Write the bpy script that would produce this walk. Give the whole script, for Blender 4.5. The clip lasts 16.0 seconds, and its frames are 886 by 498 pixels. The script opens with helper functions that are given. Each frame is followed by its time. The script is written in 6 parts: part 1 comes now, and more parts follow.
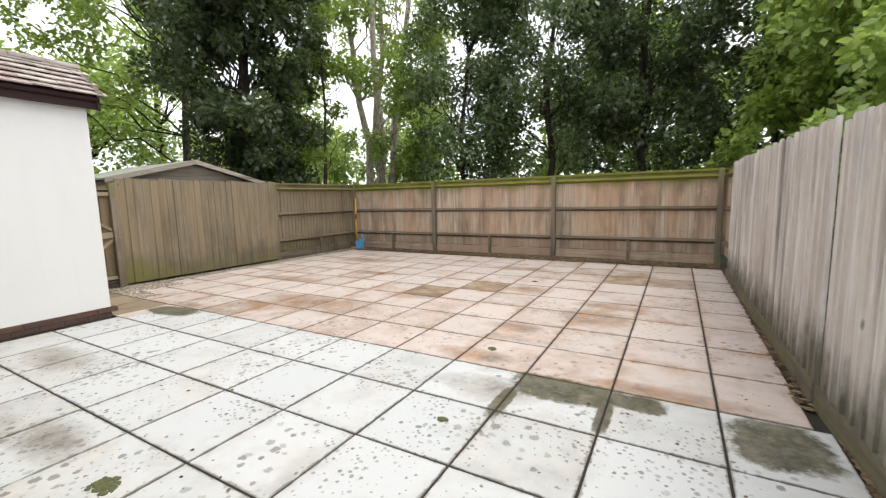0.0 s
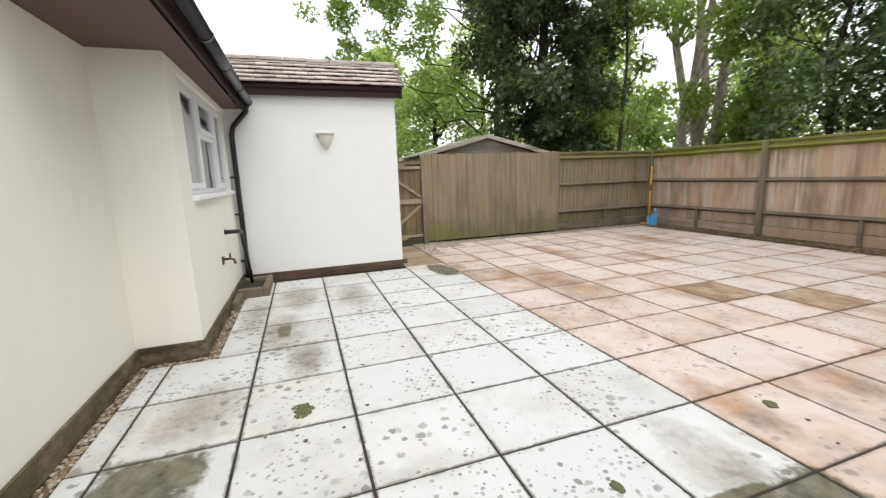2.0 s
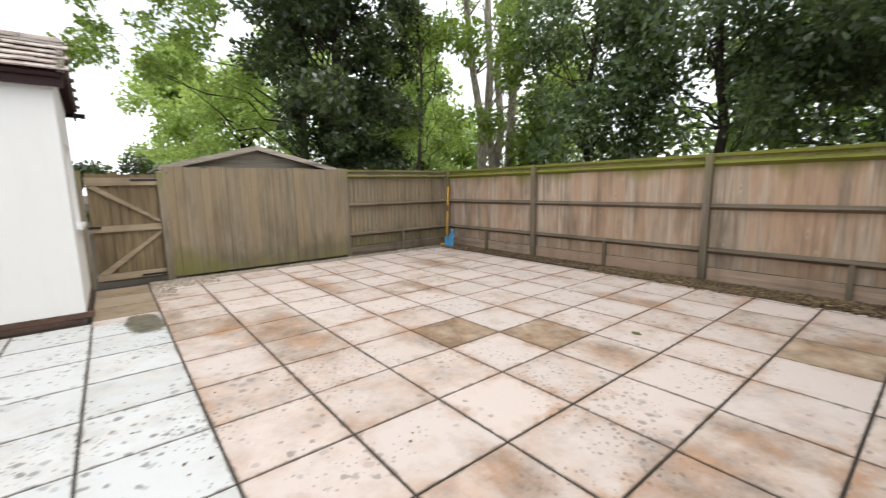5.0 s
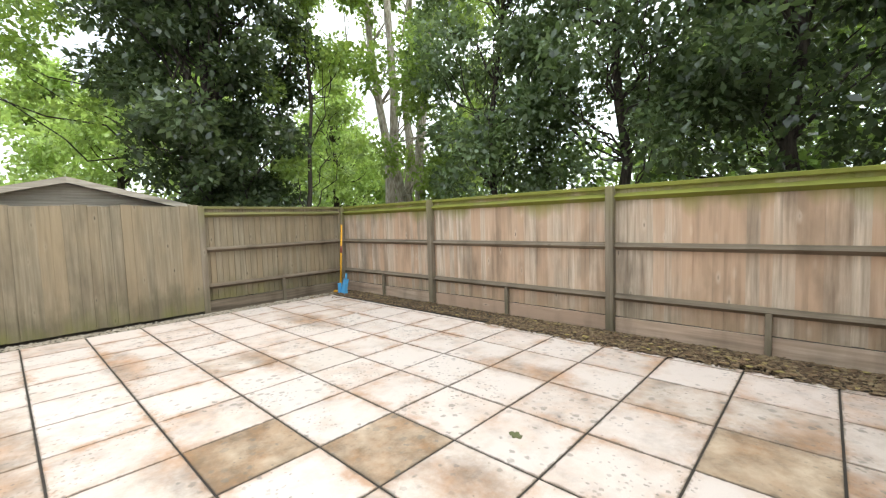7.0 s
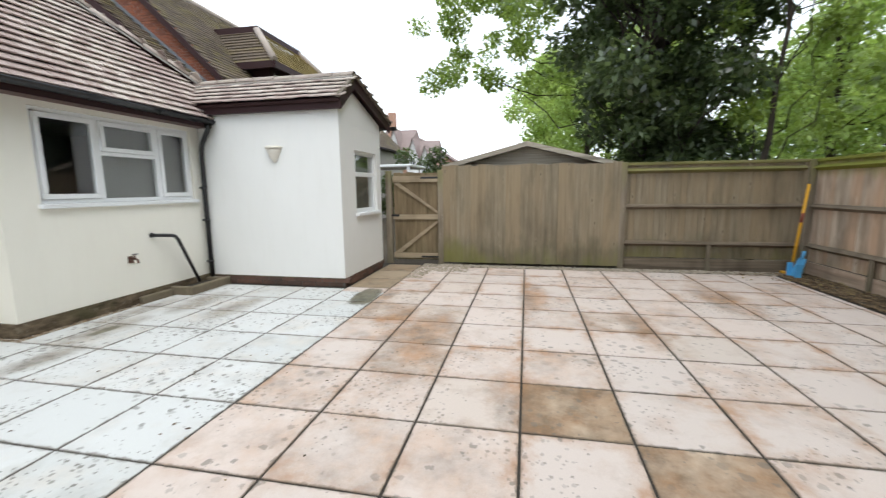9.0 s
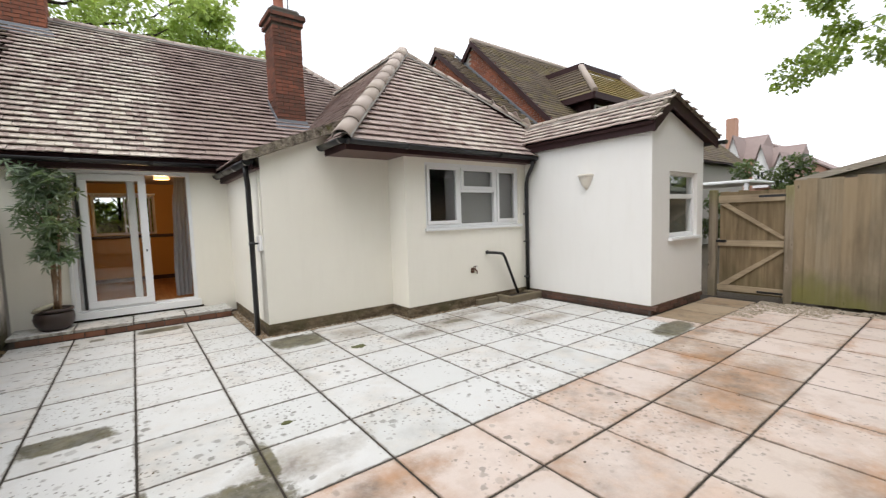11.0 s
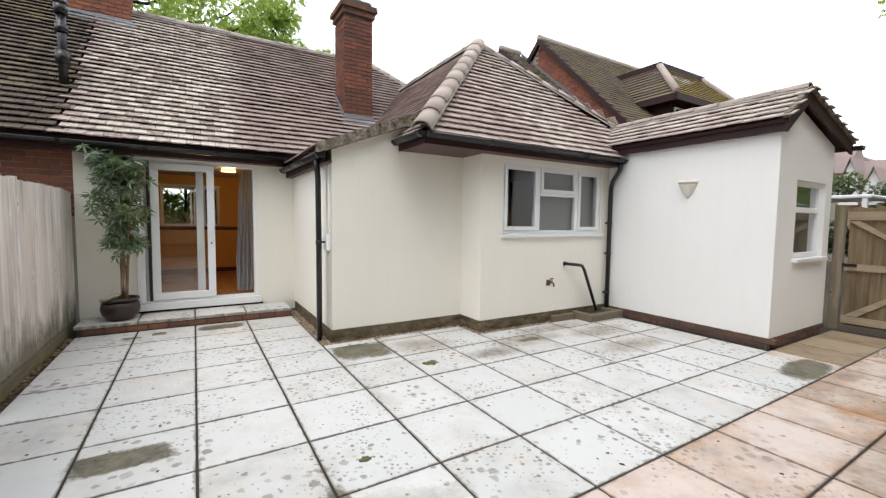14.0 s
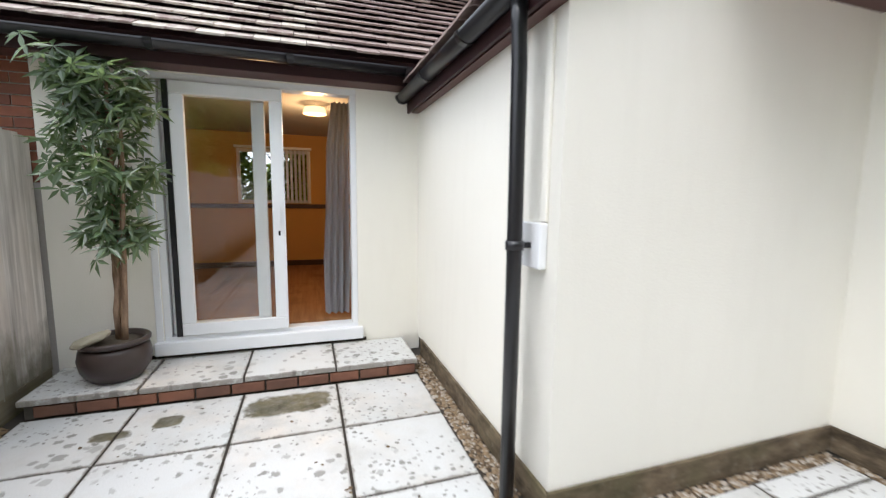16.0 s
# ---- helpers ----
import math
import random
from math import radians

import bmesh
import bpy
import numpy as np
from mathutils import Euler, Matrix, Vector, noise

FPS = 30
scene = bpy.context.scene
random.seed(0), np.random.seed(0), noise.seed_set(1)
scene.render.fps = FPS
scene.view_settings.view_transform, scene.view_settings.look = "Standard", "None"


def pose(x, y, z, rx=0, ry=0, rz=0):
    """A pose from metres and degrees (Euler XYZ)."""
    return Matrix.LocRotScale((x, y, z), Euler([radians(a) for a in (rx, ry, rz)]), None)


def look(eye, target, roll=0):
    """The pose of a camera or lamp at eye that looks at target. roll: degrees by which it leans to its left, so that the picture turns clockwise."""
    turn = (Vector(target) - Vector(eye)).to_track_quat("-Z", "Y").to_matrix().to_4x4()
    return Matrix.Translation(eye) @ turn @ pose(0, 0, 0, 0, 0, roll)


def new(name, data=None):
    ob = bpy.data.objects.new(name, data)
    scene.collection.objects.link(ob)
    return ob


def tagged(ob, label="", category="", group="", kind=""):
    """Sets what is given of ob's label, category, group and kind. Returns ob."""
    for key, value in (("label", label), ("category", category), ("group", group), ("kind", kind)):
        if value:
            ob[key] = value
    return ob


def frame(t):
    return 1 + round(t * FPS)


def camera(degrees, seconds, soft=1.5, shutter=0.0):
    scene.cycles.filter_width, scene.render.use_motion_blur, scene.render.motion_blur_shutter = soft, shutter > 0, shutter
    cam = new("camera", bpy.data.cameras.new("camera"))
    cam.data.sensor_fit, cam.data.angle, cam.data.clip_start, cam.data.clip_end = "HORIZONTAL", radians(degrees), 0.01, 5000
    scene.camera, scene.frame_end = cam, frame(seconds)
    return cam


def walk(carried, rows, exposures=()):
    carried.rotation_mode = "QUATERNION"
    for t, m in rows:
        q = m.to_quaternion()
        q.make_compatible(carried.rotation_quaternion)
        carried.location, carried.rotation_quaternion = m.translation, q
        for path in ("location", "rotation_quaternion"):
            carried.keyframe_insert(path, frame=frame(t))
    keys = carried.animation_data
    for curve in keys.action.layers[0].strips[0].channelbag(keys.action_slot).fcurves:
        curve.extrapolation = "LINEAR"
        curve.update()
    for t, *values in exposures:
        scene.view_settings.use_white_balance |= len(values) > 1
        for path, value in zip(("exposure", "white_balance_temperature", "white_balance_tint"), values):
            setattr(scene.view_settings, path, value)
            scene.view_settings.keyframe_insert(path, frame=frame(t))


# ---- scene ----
cam = camera(94.1, 16.0, soft=1.25, shutter=0.2)
PATH = [
    (0, (0.009, -0.11, 1.416), (-0.971, 1.616, 1.17), -1.3),
    (0.5, (0.06, 0.161, 1.427), (-1.146, 1.735, 1.164), -2.0),
    (1, (0.143, 0.408, 1.426), (-1.351, 1.709, 1.151), -2.0),
    (1.5, (0.159, 0.609, 1.42), (-1.561, 1.581, 1.103), -1.6),
    (2, (0.066, 0.822, 1.408), (-1.8, 1.451, 1.061), -2.2),
    (2.5, (0.001, 0.99, 1.413), (-1.961, 1.246, 1.119), -3.3),
    (3, (0.051, 1.158, 1.493), (-1.948, 1.138, 1.443), -3.1),
    (3.5, (0.02, 1.371, 1.499), (-1.978, 1.461, 1.476), -3.6),
    (4, (-0.062, 1.742, 1.441), (-1.945, 2.34, 1.133), -4.3),
    (4.5, (-0.14, 2.168, 1.409), (-1.837, 3.16, 1.04), -3.9),
    (5, (-0.155, 2.606, 1.462), (-1.698, 3.842, 1.164), -1.1),
    (5.2, (-0.168, 2.783, 1.458), (-1.584, 4.165, 1.171), -0.9),
    (7.5, (-0.59, 4.479, 1.505), (-1.963, 5.93, 1.396), -1.7),
    (8, (-0.692, 4.725, 1.474), (-2.455, 5.647, 1.269), 0.2),
    (8.3, (-0.698, 4.806, 1.448), (-2.609, 5.34, 1.202), 0.1),
    (8.5, (-0.709, 4.83, 1.436), (-2.674, 5.098, 1.173), -0.2),
    (9, (-0.61, 4.908, 1.446), (-2.55, 4.515, 1.157), -0.6),
    (9.5, (-0.608, 5.059, 1.463), (-2.376, 4.158, 1.214), -0.0),
    (10, (-0.576, 5.149, 1.484), (-2.175, 3.966, 1.273), -0.1),
    (10.2, (-0.542, 5.15, 1.482), (-2.073, 3.879, 1.286), -0.6),
    (12.3, (-0.335, 5.051, 1.5), (-1.093, 3.203, 1.412), -0.8),
    (12.5, (-0.317, 5.023, 1.503), (-1.068, 3.171, 1.439), -0.6),
    (13, (-0.279, 4.93, 1.538), (-1.148, 3.129, 1.523), -0.3),
    (13.5, (-0.32, 4.744, 1.5), (-1.344, 3.028, 1.427), 0.2),
    (14, (-0.369, 4.418, 1.487), (-1.4, 2.709, 1.355), 0.7),
    (14.5, (-0.308, 3.923, 1.469), (-1.202, 2.144, 1.273), 0.9),
    (15, (-0.419, 2.946, 1.443), (-1.056, 1.069, 1.178), 1.5),
    (15.5, (-0.588, 1.94, 1.406), (-1.433, 0.14, 1.192), 0.7),
    (16, (-0.816, 0.921, 1.413), (-1.436, -0.966, 1.176), 0.7),
]
EXPOSURE = [(0, 0.35, 6450, 10), (4, 0.30, 6350, 10), (5, 0.34, 6350, 10), (7.5, 0.92, 6150, 4), (8.5, 0.45, 6100, 5), (10, 0.18, 6250, 10), (12.5, 0.20, 6700, 11), (14, 0.25, 6350, 11), (14.5, 0.34, 6250, 11), (15, 0.46, 6250, 11), (15.5, 0.50, 6150, 11), (16, 0.66, 6050, 11)]
walk(cam, [(t, look(eye, target, roll)) for t, eye, target, roll in PATH], EXPOSURE)

# ---- light ----
world = bpy.data.worlds.new("world")
scene.world = world
world.use_nodes = True
wn, wl = world.node_tree.nodes, world.node_tree.links
wn.clear()
w_out, w_bg, w_sky, w_mix = wn.new("ShaderNodeOutputWorld"), wn.new("ShaderNodeBackground"), wn.new("ShaderNodeTexSky"), wn.new("ShaderNodeMix")
w_noise, w_ramp, w_map, w_co = wn.new("ShaderNodeTexNoise"), wn.new("ShaderNodeMapRange"), wn.new("ShaderNodeMapping"), wn.new("ShaderNodeTexCoord")
w_sky.sky_type, w_sky.sun_disc = "NISHITA", False
w_sky.sun_elevation, w_sky.sun_rotation = radians(60), radians(55)
w_sky.air_density, w_sky.dust_density = 1.0, 3.0
w_mix.data_type = "RGBA"
w_mix.inputs["B"].default_value = (13.5, 13.8, 14.2, 1)
w_map.inputs["Scale"].default_value = (1.2, 1.2, 3.0)
w_noise.inputs["Scale"].default_value, w_noise.inputs["Detail"].default_value = 2.2, 6
w_ramp.inputs["From Min"].default_value, w_ramp.inputs["From Max"].default_value = 0.3, 0.62
w_ramp.inputs["To Min"].default_value, w_ramp.inputs["To Max"].default_value = 0.5, 1.0
w_bg.inputs["Strength"].default_value = 0.122
wl.new(w_co.outputs["Generated"], w_map.inputs["Vector"])
wl.new(w_map.outputs["Vector"], w_noise.inputs["Vector"])
wl.new(w_noise.outputs["Fac"], w_ramp.inputs["Value"])
wl.new(w_ramp.outputs["Result"], w_mix.inputs["Factor"])
wl.new(w_sky.outputs["Color"], w_mix.inputs["A"])
wl.new(w_mix.outputs["Result"], w_bg.inputs["Color"])
wl.new(w_bg.outputs["Background"], w_out.inputs["Surface"])

sun = new("sun", bpy.data.lights.new("sun", "SUN"))
sun.data.energy, sun.data.angle, sun.data.color = 1.15, radians(35), (1.0, 0.96, 0.9)
sun.matrix_world = look((6.6, 4.6, 14), (0, 0, 0))


# ---- materials ----
class Mat:
    """A node material in a few calls."""

    def __init__(self, name, rough=0.8, metal=0.0, spec=0.3):
        self.m = bpy.data.materials.new(name)
        self.m.use_nodes = True
        self.n, self.l = self.m.node_tree.nodes, self.m.node_tree.links
        self.b = self.n["Principled BSDF"]
        self.b.inputs["Roughness"].default_value = rough
        self.b.inputs["Metallic"].default_value = metal
        self.b.inputs["Specular IOR Level"].default_value = spec
        self.pos = self.n.new("ShaderNodeNewGeometry")
        self.height = None

    def put(self, node, key, value):
        if hasattr(value, "is_output"):
            self.l.new(value, node.inputs[key])
        else:
            node.inputs[key].default_value = value

    def vec(self, scale=(1, 1, 1), rot=(0, 0, 0), loc=(0, 0, 0)):
        k = self.n.new("ShaderNodeMapping")
        self.l.new(self.pos.outputs["Position"], k.inputs["Vector"])
        k.inputs["Scale"].default_value, k.inputs["Rotation"].default_value, k.inputs["Location"].default_value = scale, rot, loc
        return k.outputs["Vector"]

    def noise(self, scale, detail=4, rough=0.55, vec=None, w=None):
        k = self.n.new("ShaderNodeTexNoise")
        k.inputs["Scale"].default_value, k.inputs["Detail"].default_value, k.inputs["Roughness"].default_value = scale, detail, rough
        if w is not None:
            k.noise_dimensions = "4D"
            self.put(k, "W", w)
        self.l.new(vec or self.pos.outputs["Position"], k.inputs["Vector"])
        return k.outputs["Fac"]

    def voronoi(self, scale, vec=None):
        k = self.n.new("ShaderNodeTexVoronoi")
        k.inputs["Scale"].default_value = scale
        self.l.new(vec or self.pos.outputs["Position"], k.inputs["Vector"])
        return k

    def span(self, value, a, b, c=0.0, d=1.0):
        k = self.n.new("ShaderNodeMapRange")
        self.put(k, "Value", value)
        for key, x in (("From Min", a), ("From Max", b), ("To Min", c), ("To Max", d)):
            k.inputs[key].default_value = x
        return k.outputs["Result"]

    def math(self, op, a, b=0.0):
        k = self.n.new("ShaderNodeMath")
        k.operation = op
        self.put(k, 0, a)
        self.put(k, 1, b)
        return k.outputs[0]

    def mix(self, fac, a, b):
        k = self.n.new("ShaderNodeMix")
        k.data_type = "RGBA"
        self.put(k, "Factor", fac)
        for key, c in (("A", a), ("B", b)):
            self.put(k, key, c if hasattr(c, "is_output") else (*c, 1))
        return k.outputs["Result"]

    def chance(self):
        """A random number that differs from piece to piece and from object to object."""
        k = self.n.new("ShaderNodeObjectInfo")
        return self.math("FRACT", self.math("ADD", self.math("MULTIPLY", k.outputs["Random"], 7.31), self.pos.outputs["Random Per Island"]))

    def colour(self, c):
        self.put(self.b, "Base Color", c if hasattr(c, "is_output") else (*c, 1))
        return self

    def rough(self, r):
        self.put(self.b, "Roughness", r)
        return self

    def bump(self, h, strength=0.3, dist=0.01):
        k = self.n.new("ShaderNodeBump")
        k.inputs["Strength"].default_value, k.inputs["Distance"].default_value = strength, dist
        self.l.new(h, k.inputs["Height"])
        self.l.new(k.outputs["Normal"], self.b.inputs["Normal"])
        return self


def plain(name, c, rough=0.6, metal=0.0, spec=0.4, grain=30, var=0.12, bump=0.1):
    m = Mat(name, rough, metal, spec)
    f = m.noise(grain, 5)
    dark = tuple(v * (1 - var) for v in c)
    light = tuple(min(1, v * (1 + var * 0.6)) for v in c)
    m.colour(m.mix(m.noise(2.0, 4), m.mix(f, dark, light), c))
    m.bump(f, bump, 0.004)
    return m.m


def stain(m, col, spots, tint, strength, soft=0.1, rag=2.6, power=3.5):
    """Irregular patches at (x, y, radius x, radius y) on the ground, mottled inside."""
    wob = m.math("ADD", m.math("MULTIPLY", m.noise(3.2, 5, 0.6), 0.6), m.math("MULTIPLY", m.noise(19.0, 6, 0.7), 0.4))
    k = m.n.new("ShaderNodeSeparateXYZ")
    m.l.new(m.pos.outputs["Position"], k.inputs[0])
    total = None
    for x, y, rx, ry in spots:
        dx = m.math("MULTIPLY", m.math("SUBTRACT", k.outputs[0], x), 1 / rx)
        dy = m.math("MULTIPLY", m.math("SUBTRACT", k.outputs[1], y), 1 / ry)
        d = m.math("ADD", m.math("POWER", m.math("ABSOLUTE", dx), power), m.math("POWER", m.math("ABSOLUTE", dy), power))
        s = m.span(m.math("ADD", d, m.math("MULTIPLY", m.math("SUBTRACT", wob, 0.5), rag)), 0.95 - soft, 0.95 + soft, strength, 0.0)
        total = s if total is None else m.math("MAXIMUM", total, s)
    total = m.math("MULTIPLY", total, m.span(m.noise(13.0, 6, 0.7), 0.34, 0.58, 0.82, 1.0))
    return m.mix(total, col, tint), total


def dots(m, col, scale, density, most, tint, seed):
    """Round lichen spots of many sizes, crowded in some places and rare in others."""
    v = m.voronoi(scale, m.vec((1, 1, 0), (0, 0, seed), (seed, seed * 2, 0)))
    v.voronoi_dimensions = "2D"
    c = m.n.new("ShaderNodeSeparateColor")
    m.l.new(v.outputs["Color"], c.inputs[0])
    crowd = m.span(m.noise(1.1, 4, 0.6, m.vec((1, 1, 0), (0, 0, 0), (seed * 3, 0, 0))), 0.40, 0.60, -0.6, 0.32)
    x = m.math("ADD", c.outputs[0], crowd)
    radius = m.math("ADD", m.span(x, 0.97 - density, 1.0 - density, -0.3, 0.1), m.span(x, 1.0 - density, 1.3, 0.0, 0.3))
    edge = m.math("SUBTRACT", m.math("ADD", v.outputs["Distance"], m.span(m.noise(scale * 3, 4, 0.6), 0.3, 0.7, -0.14, 0.14)), radius)
    return m.mix(m.math("MULTIPLY", m.span(edge, -0.06, 0.03, 1.0, 0.0), m.span(c.outputs[1], 0.0, 1.0, 0.35 * most, most)), col, tint)


def slab_material(name, base, base2, dirt, speck, wet, brown, grime=0.0, soil=0.85, rim_tint=(0.30, 0.27, 0.22), rim_amount=0.25, rust_tint=(0.30, 0.255, 0.195), dense=0.0):
    m = Mat(name, 0.75, spec=0.35)
    r = m.chance()
    c = m.mix(r, base, base2)
    cloud = m.math("ADD", m.noise(2.8, 7, 0.66, w=m.math("MULTIPLY", r, 9.0)), m.span(m.math("FRACT", m.math("MULTIPLY", r, 17.0)), 0.0, 1.0, -0.1, 0.12))
    c = m.mix(m.span(cloud, 0.48 - grime, 0.74 - grime, 0, soil), c, m.mix(m.span(m.noise(4.5, 6, 0.65), 0.38, 0.62), tuple(v * 0.62 for v in dirt), (min(1, dirt[0] * 1.5), dirt[1] * 1.32, dirt[2] * 1.15)))
    c = m.mix(m.span(m.noise(160, 3), 0.3, 0.75, 0, 0.16), c, (0.16, 0.15, 0.14))
    k = m.n.new("ShaderNodeTexCoord")
    q = m.n.new("ShaderNodeSeparateXYZ")
    m.l.new(k.outputs["Generated"], q.inputs[0])
    rim = m.math("MAXIMUM", m.math("ABSOLUTE", m.math("SUBTRACT", q.outputs[0], 0.5)), m.math("ABSOLUTE", m.math("SUBTRACT", q.outputs[1], 0.5)))
    # a broad halo of dirt drawn in from some of the joints
    halo = m.math("MULTIPLY", m.span(m.math("ADD", rim, m.span(m.noise(5, 6, 0.65), 0.3, 0.7, -0.2, 0.1)), 0.3, 0.48), m.span(m.noise(1.3, 4, 0.6), 0.42, 0.62))
    c = m.mix(m.math("MULTIPLY", halo, rim_amount), c, rim_tint)
    rim = m.math("ADD", rim, m.span(m.noise(11, 6, 0.7), 0.3, 0.7, -0.03, 0.016))
    c = m.mix(m.span(rim, 0.474, 0.492, 0, 0.6), c, (0.13, 0.10, 0.07))
    rust = m.mix(m.span(m.noise(3.4, 6, 0.6), 0.36, 0.62), (0.115, 0.08, 0.052), rust_tint)
    c, s1 = stain(m, c, brown, rust, 0.78, 1.2, 6.0, 2)
    c, s2 = stain(m, c, wet, m.mix(m.span(m.noise(6, 6, 0.65), 0.35, 0.65), (0.05, 0.045, 0.022), (0.145, 0.128, 0.07)), 0.97, 0.4, 5.5, 4)
    c = dots(m, c, 11.0, 0.46 - dense, speck, (0.15, 0.14, 0.12), 0.7)
    c = dots(m, c, 25.0, 0.34 - dense, speck, (0.13, 0.12, 0.10), 2.1)
    m.colour(c)
    m.rough(m.mix(s2, (0.72, 0.72, 0.72), (0.4, 0.4, 0.4)))
    m.bump(m.math("ADD", m.noise(45, 6, 0.65), m.noise(5, 3)), 0.25, 0.004)
    return m.m


BROWN = [(-4.35, 3.9, 0.85, 0.3), (-4.95, 3.5, 0.35, 0.22), (-3.4, 4.85, 0.32, 0.16), (-5.0, 6.1, 0.5, 0.14), (-0.78, 4.8, 0.3, 0.3), (-0.74, 5.35, 0.3, 0.14),
         (-0.35, 7.12, 0.65, 0.2), (-1.9, 5.87, 0.28, 0.2), (-1.5, 4.06, 0.28, 0.13), (-1.55, 3.15, 0.32, 0.12), (-5.9, 3.02, 0.35, 0.12), (-0.55, 7.6, 0.25, 0.2),
         (-6.4, 7.4, 0.7, 0.25), (-0.1, 3.05, 0.5, 0.1), (-6.2, 5.0, 0.6, 0.16), (-2.6, 7.6, 0.5, 0.18)]
WET = [(-0.67, 2.81, 0.36, 0.19), (-0.19, 2.84, 0.2, 0.12), (0.56, 2.68, 0.24, 0.25), (-1.0, 2.44, 0.06, 0.24), (0.05, 1.31, 0.27, 0.13), (-0.35, 2.55, 0.05, 0.2),
       (-2.0, -0.02, 0.31, 0.26), (-0.66, -1.98, 0.26, 0.14), (-4.0, 0.56, 0.16, 0.06), (-5.78, 2.78, 0.42, 0.17), (0.05, -1.95, 0.08, 0.07), (0.32, -1.86, 0.1, 0.05)]
GRIME = [(-4.0, 0.56, 0.45, 0.17), (-5.0, 1.35, 0.45, 0.16), (-5.2, 0.7, 0.45, 0.17), (-4.6, 0.25, 0.45, 0.12), (-2.7, 0.1, 0.3, 0.2), (-3.3, 0.75, 0.3, 0.14), (-1.2, 2.6, 0.3, 0.15)]
GREY_SLAB = slab_material("grey_concrete_slab", (0.64, 0.64, 0.625), (0.58, 0.588, 0.574), (0.42, 0.39, 0.345), 0.8, WET, BROWN[9:10] + GRIME, 0.0, 0.42)
PINK_SLAB = slab_material("buff_concrete_slab", (0.64, 0.54, 0.48), (0.60, 0.52, 0.47), (0.34, 0.24, 0.17), 0.62, WET[:4] + WET[9:10], BROWN, 0.0, 0.6, (0.38, 0.21, 0.11), 0.8, (0.38, 0.195, 0.085), 0.13)
STAINED_SLAB = slab_material("brown_stained_slab", (0.52, 0.40, 0.29), (0.48, 0.37, 0.26), (0.175, 0.10, 0.045), 0.6, WET[:1], BROWN[:4], 0.14, 0.85, (0.14, 0.095, 0.06), 0.6, (0.30, 0.16, 0.07), 0.1)
SOILED_SLAB = slab_material("part_soiled_slab", (0.61, 0.515, 0.45), (0.57, 0.49, 0.43), (0.25, 0.165, 0.10), 0.6, WET[:1], BROWN, 0.05, 0.65, (0.30, 0.175, 0.10), 0.7, (0.38, 0.195, 0.085), 0.13)


def soil_mat():
    m = Mat("dark_soil", 0.95)
    m.colour(m.mix(m.noise(18, 6), (0.05, 0.04, 0.03), (0.13, 0.105, 0.075)))
    m.bump(m.noise(60, 6), 0.7, 0.02)
    return m.m


def render_mat(name, a, b):
    m = Mat(name, 0.85, spec=0.2)
    c = m.mix(m.span(m.noise(0.8, 4), 0.3, 0.7), a, b)
    c = m.mix(m.span(m.noise(3.5, 5, vec=m.vec((3, 3, 0.5))), 0.5, 0.8, 0, 0.06), c, (0.52, 0.48, 0.4))
    m.colour(c)
    m.bump(m.math("ADD", m.noise(90, 5), m.math("MULTIPLY", m.noise(6, 3), 1.5)), 0.22, 0.006)
    return m.m


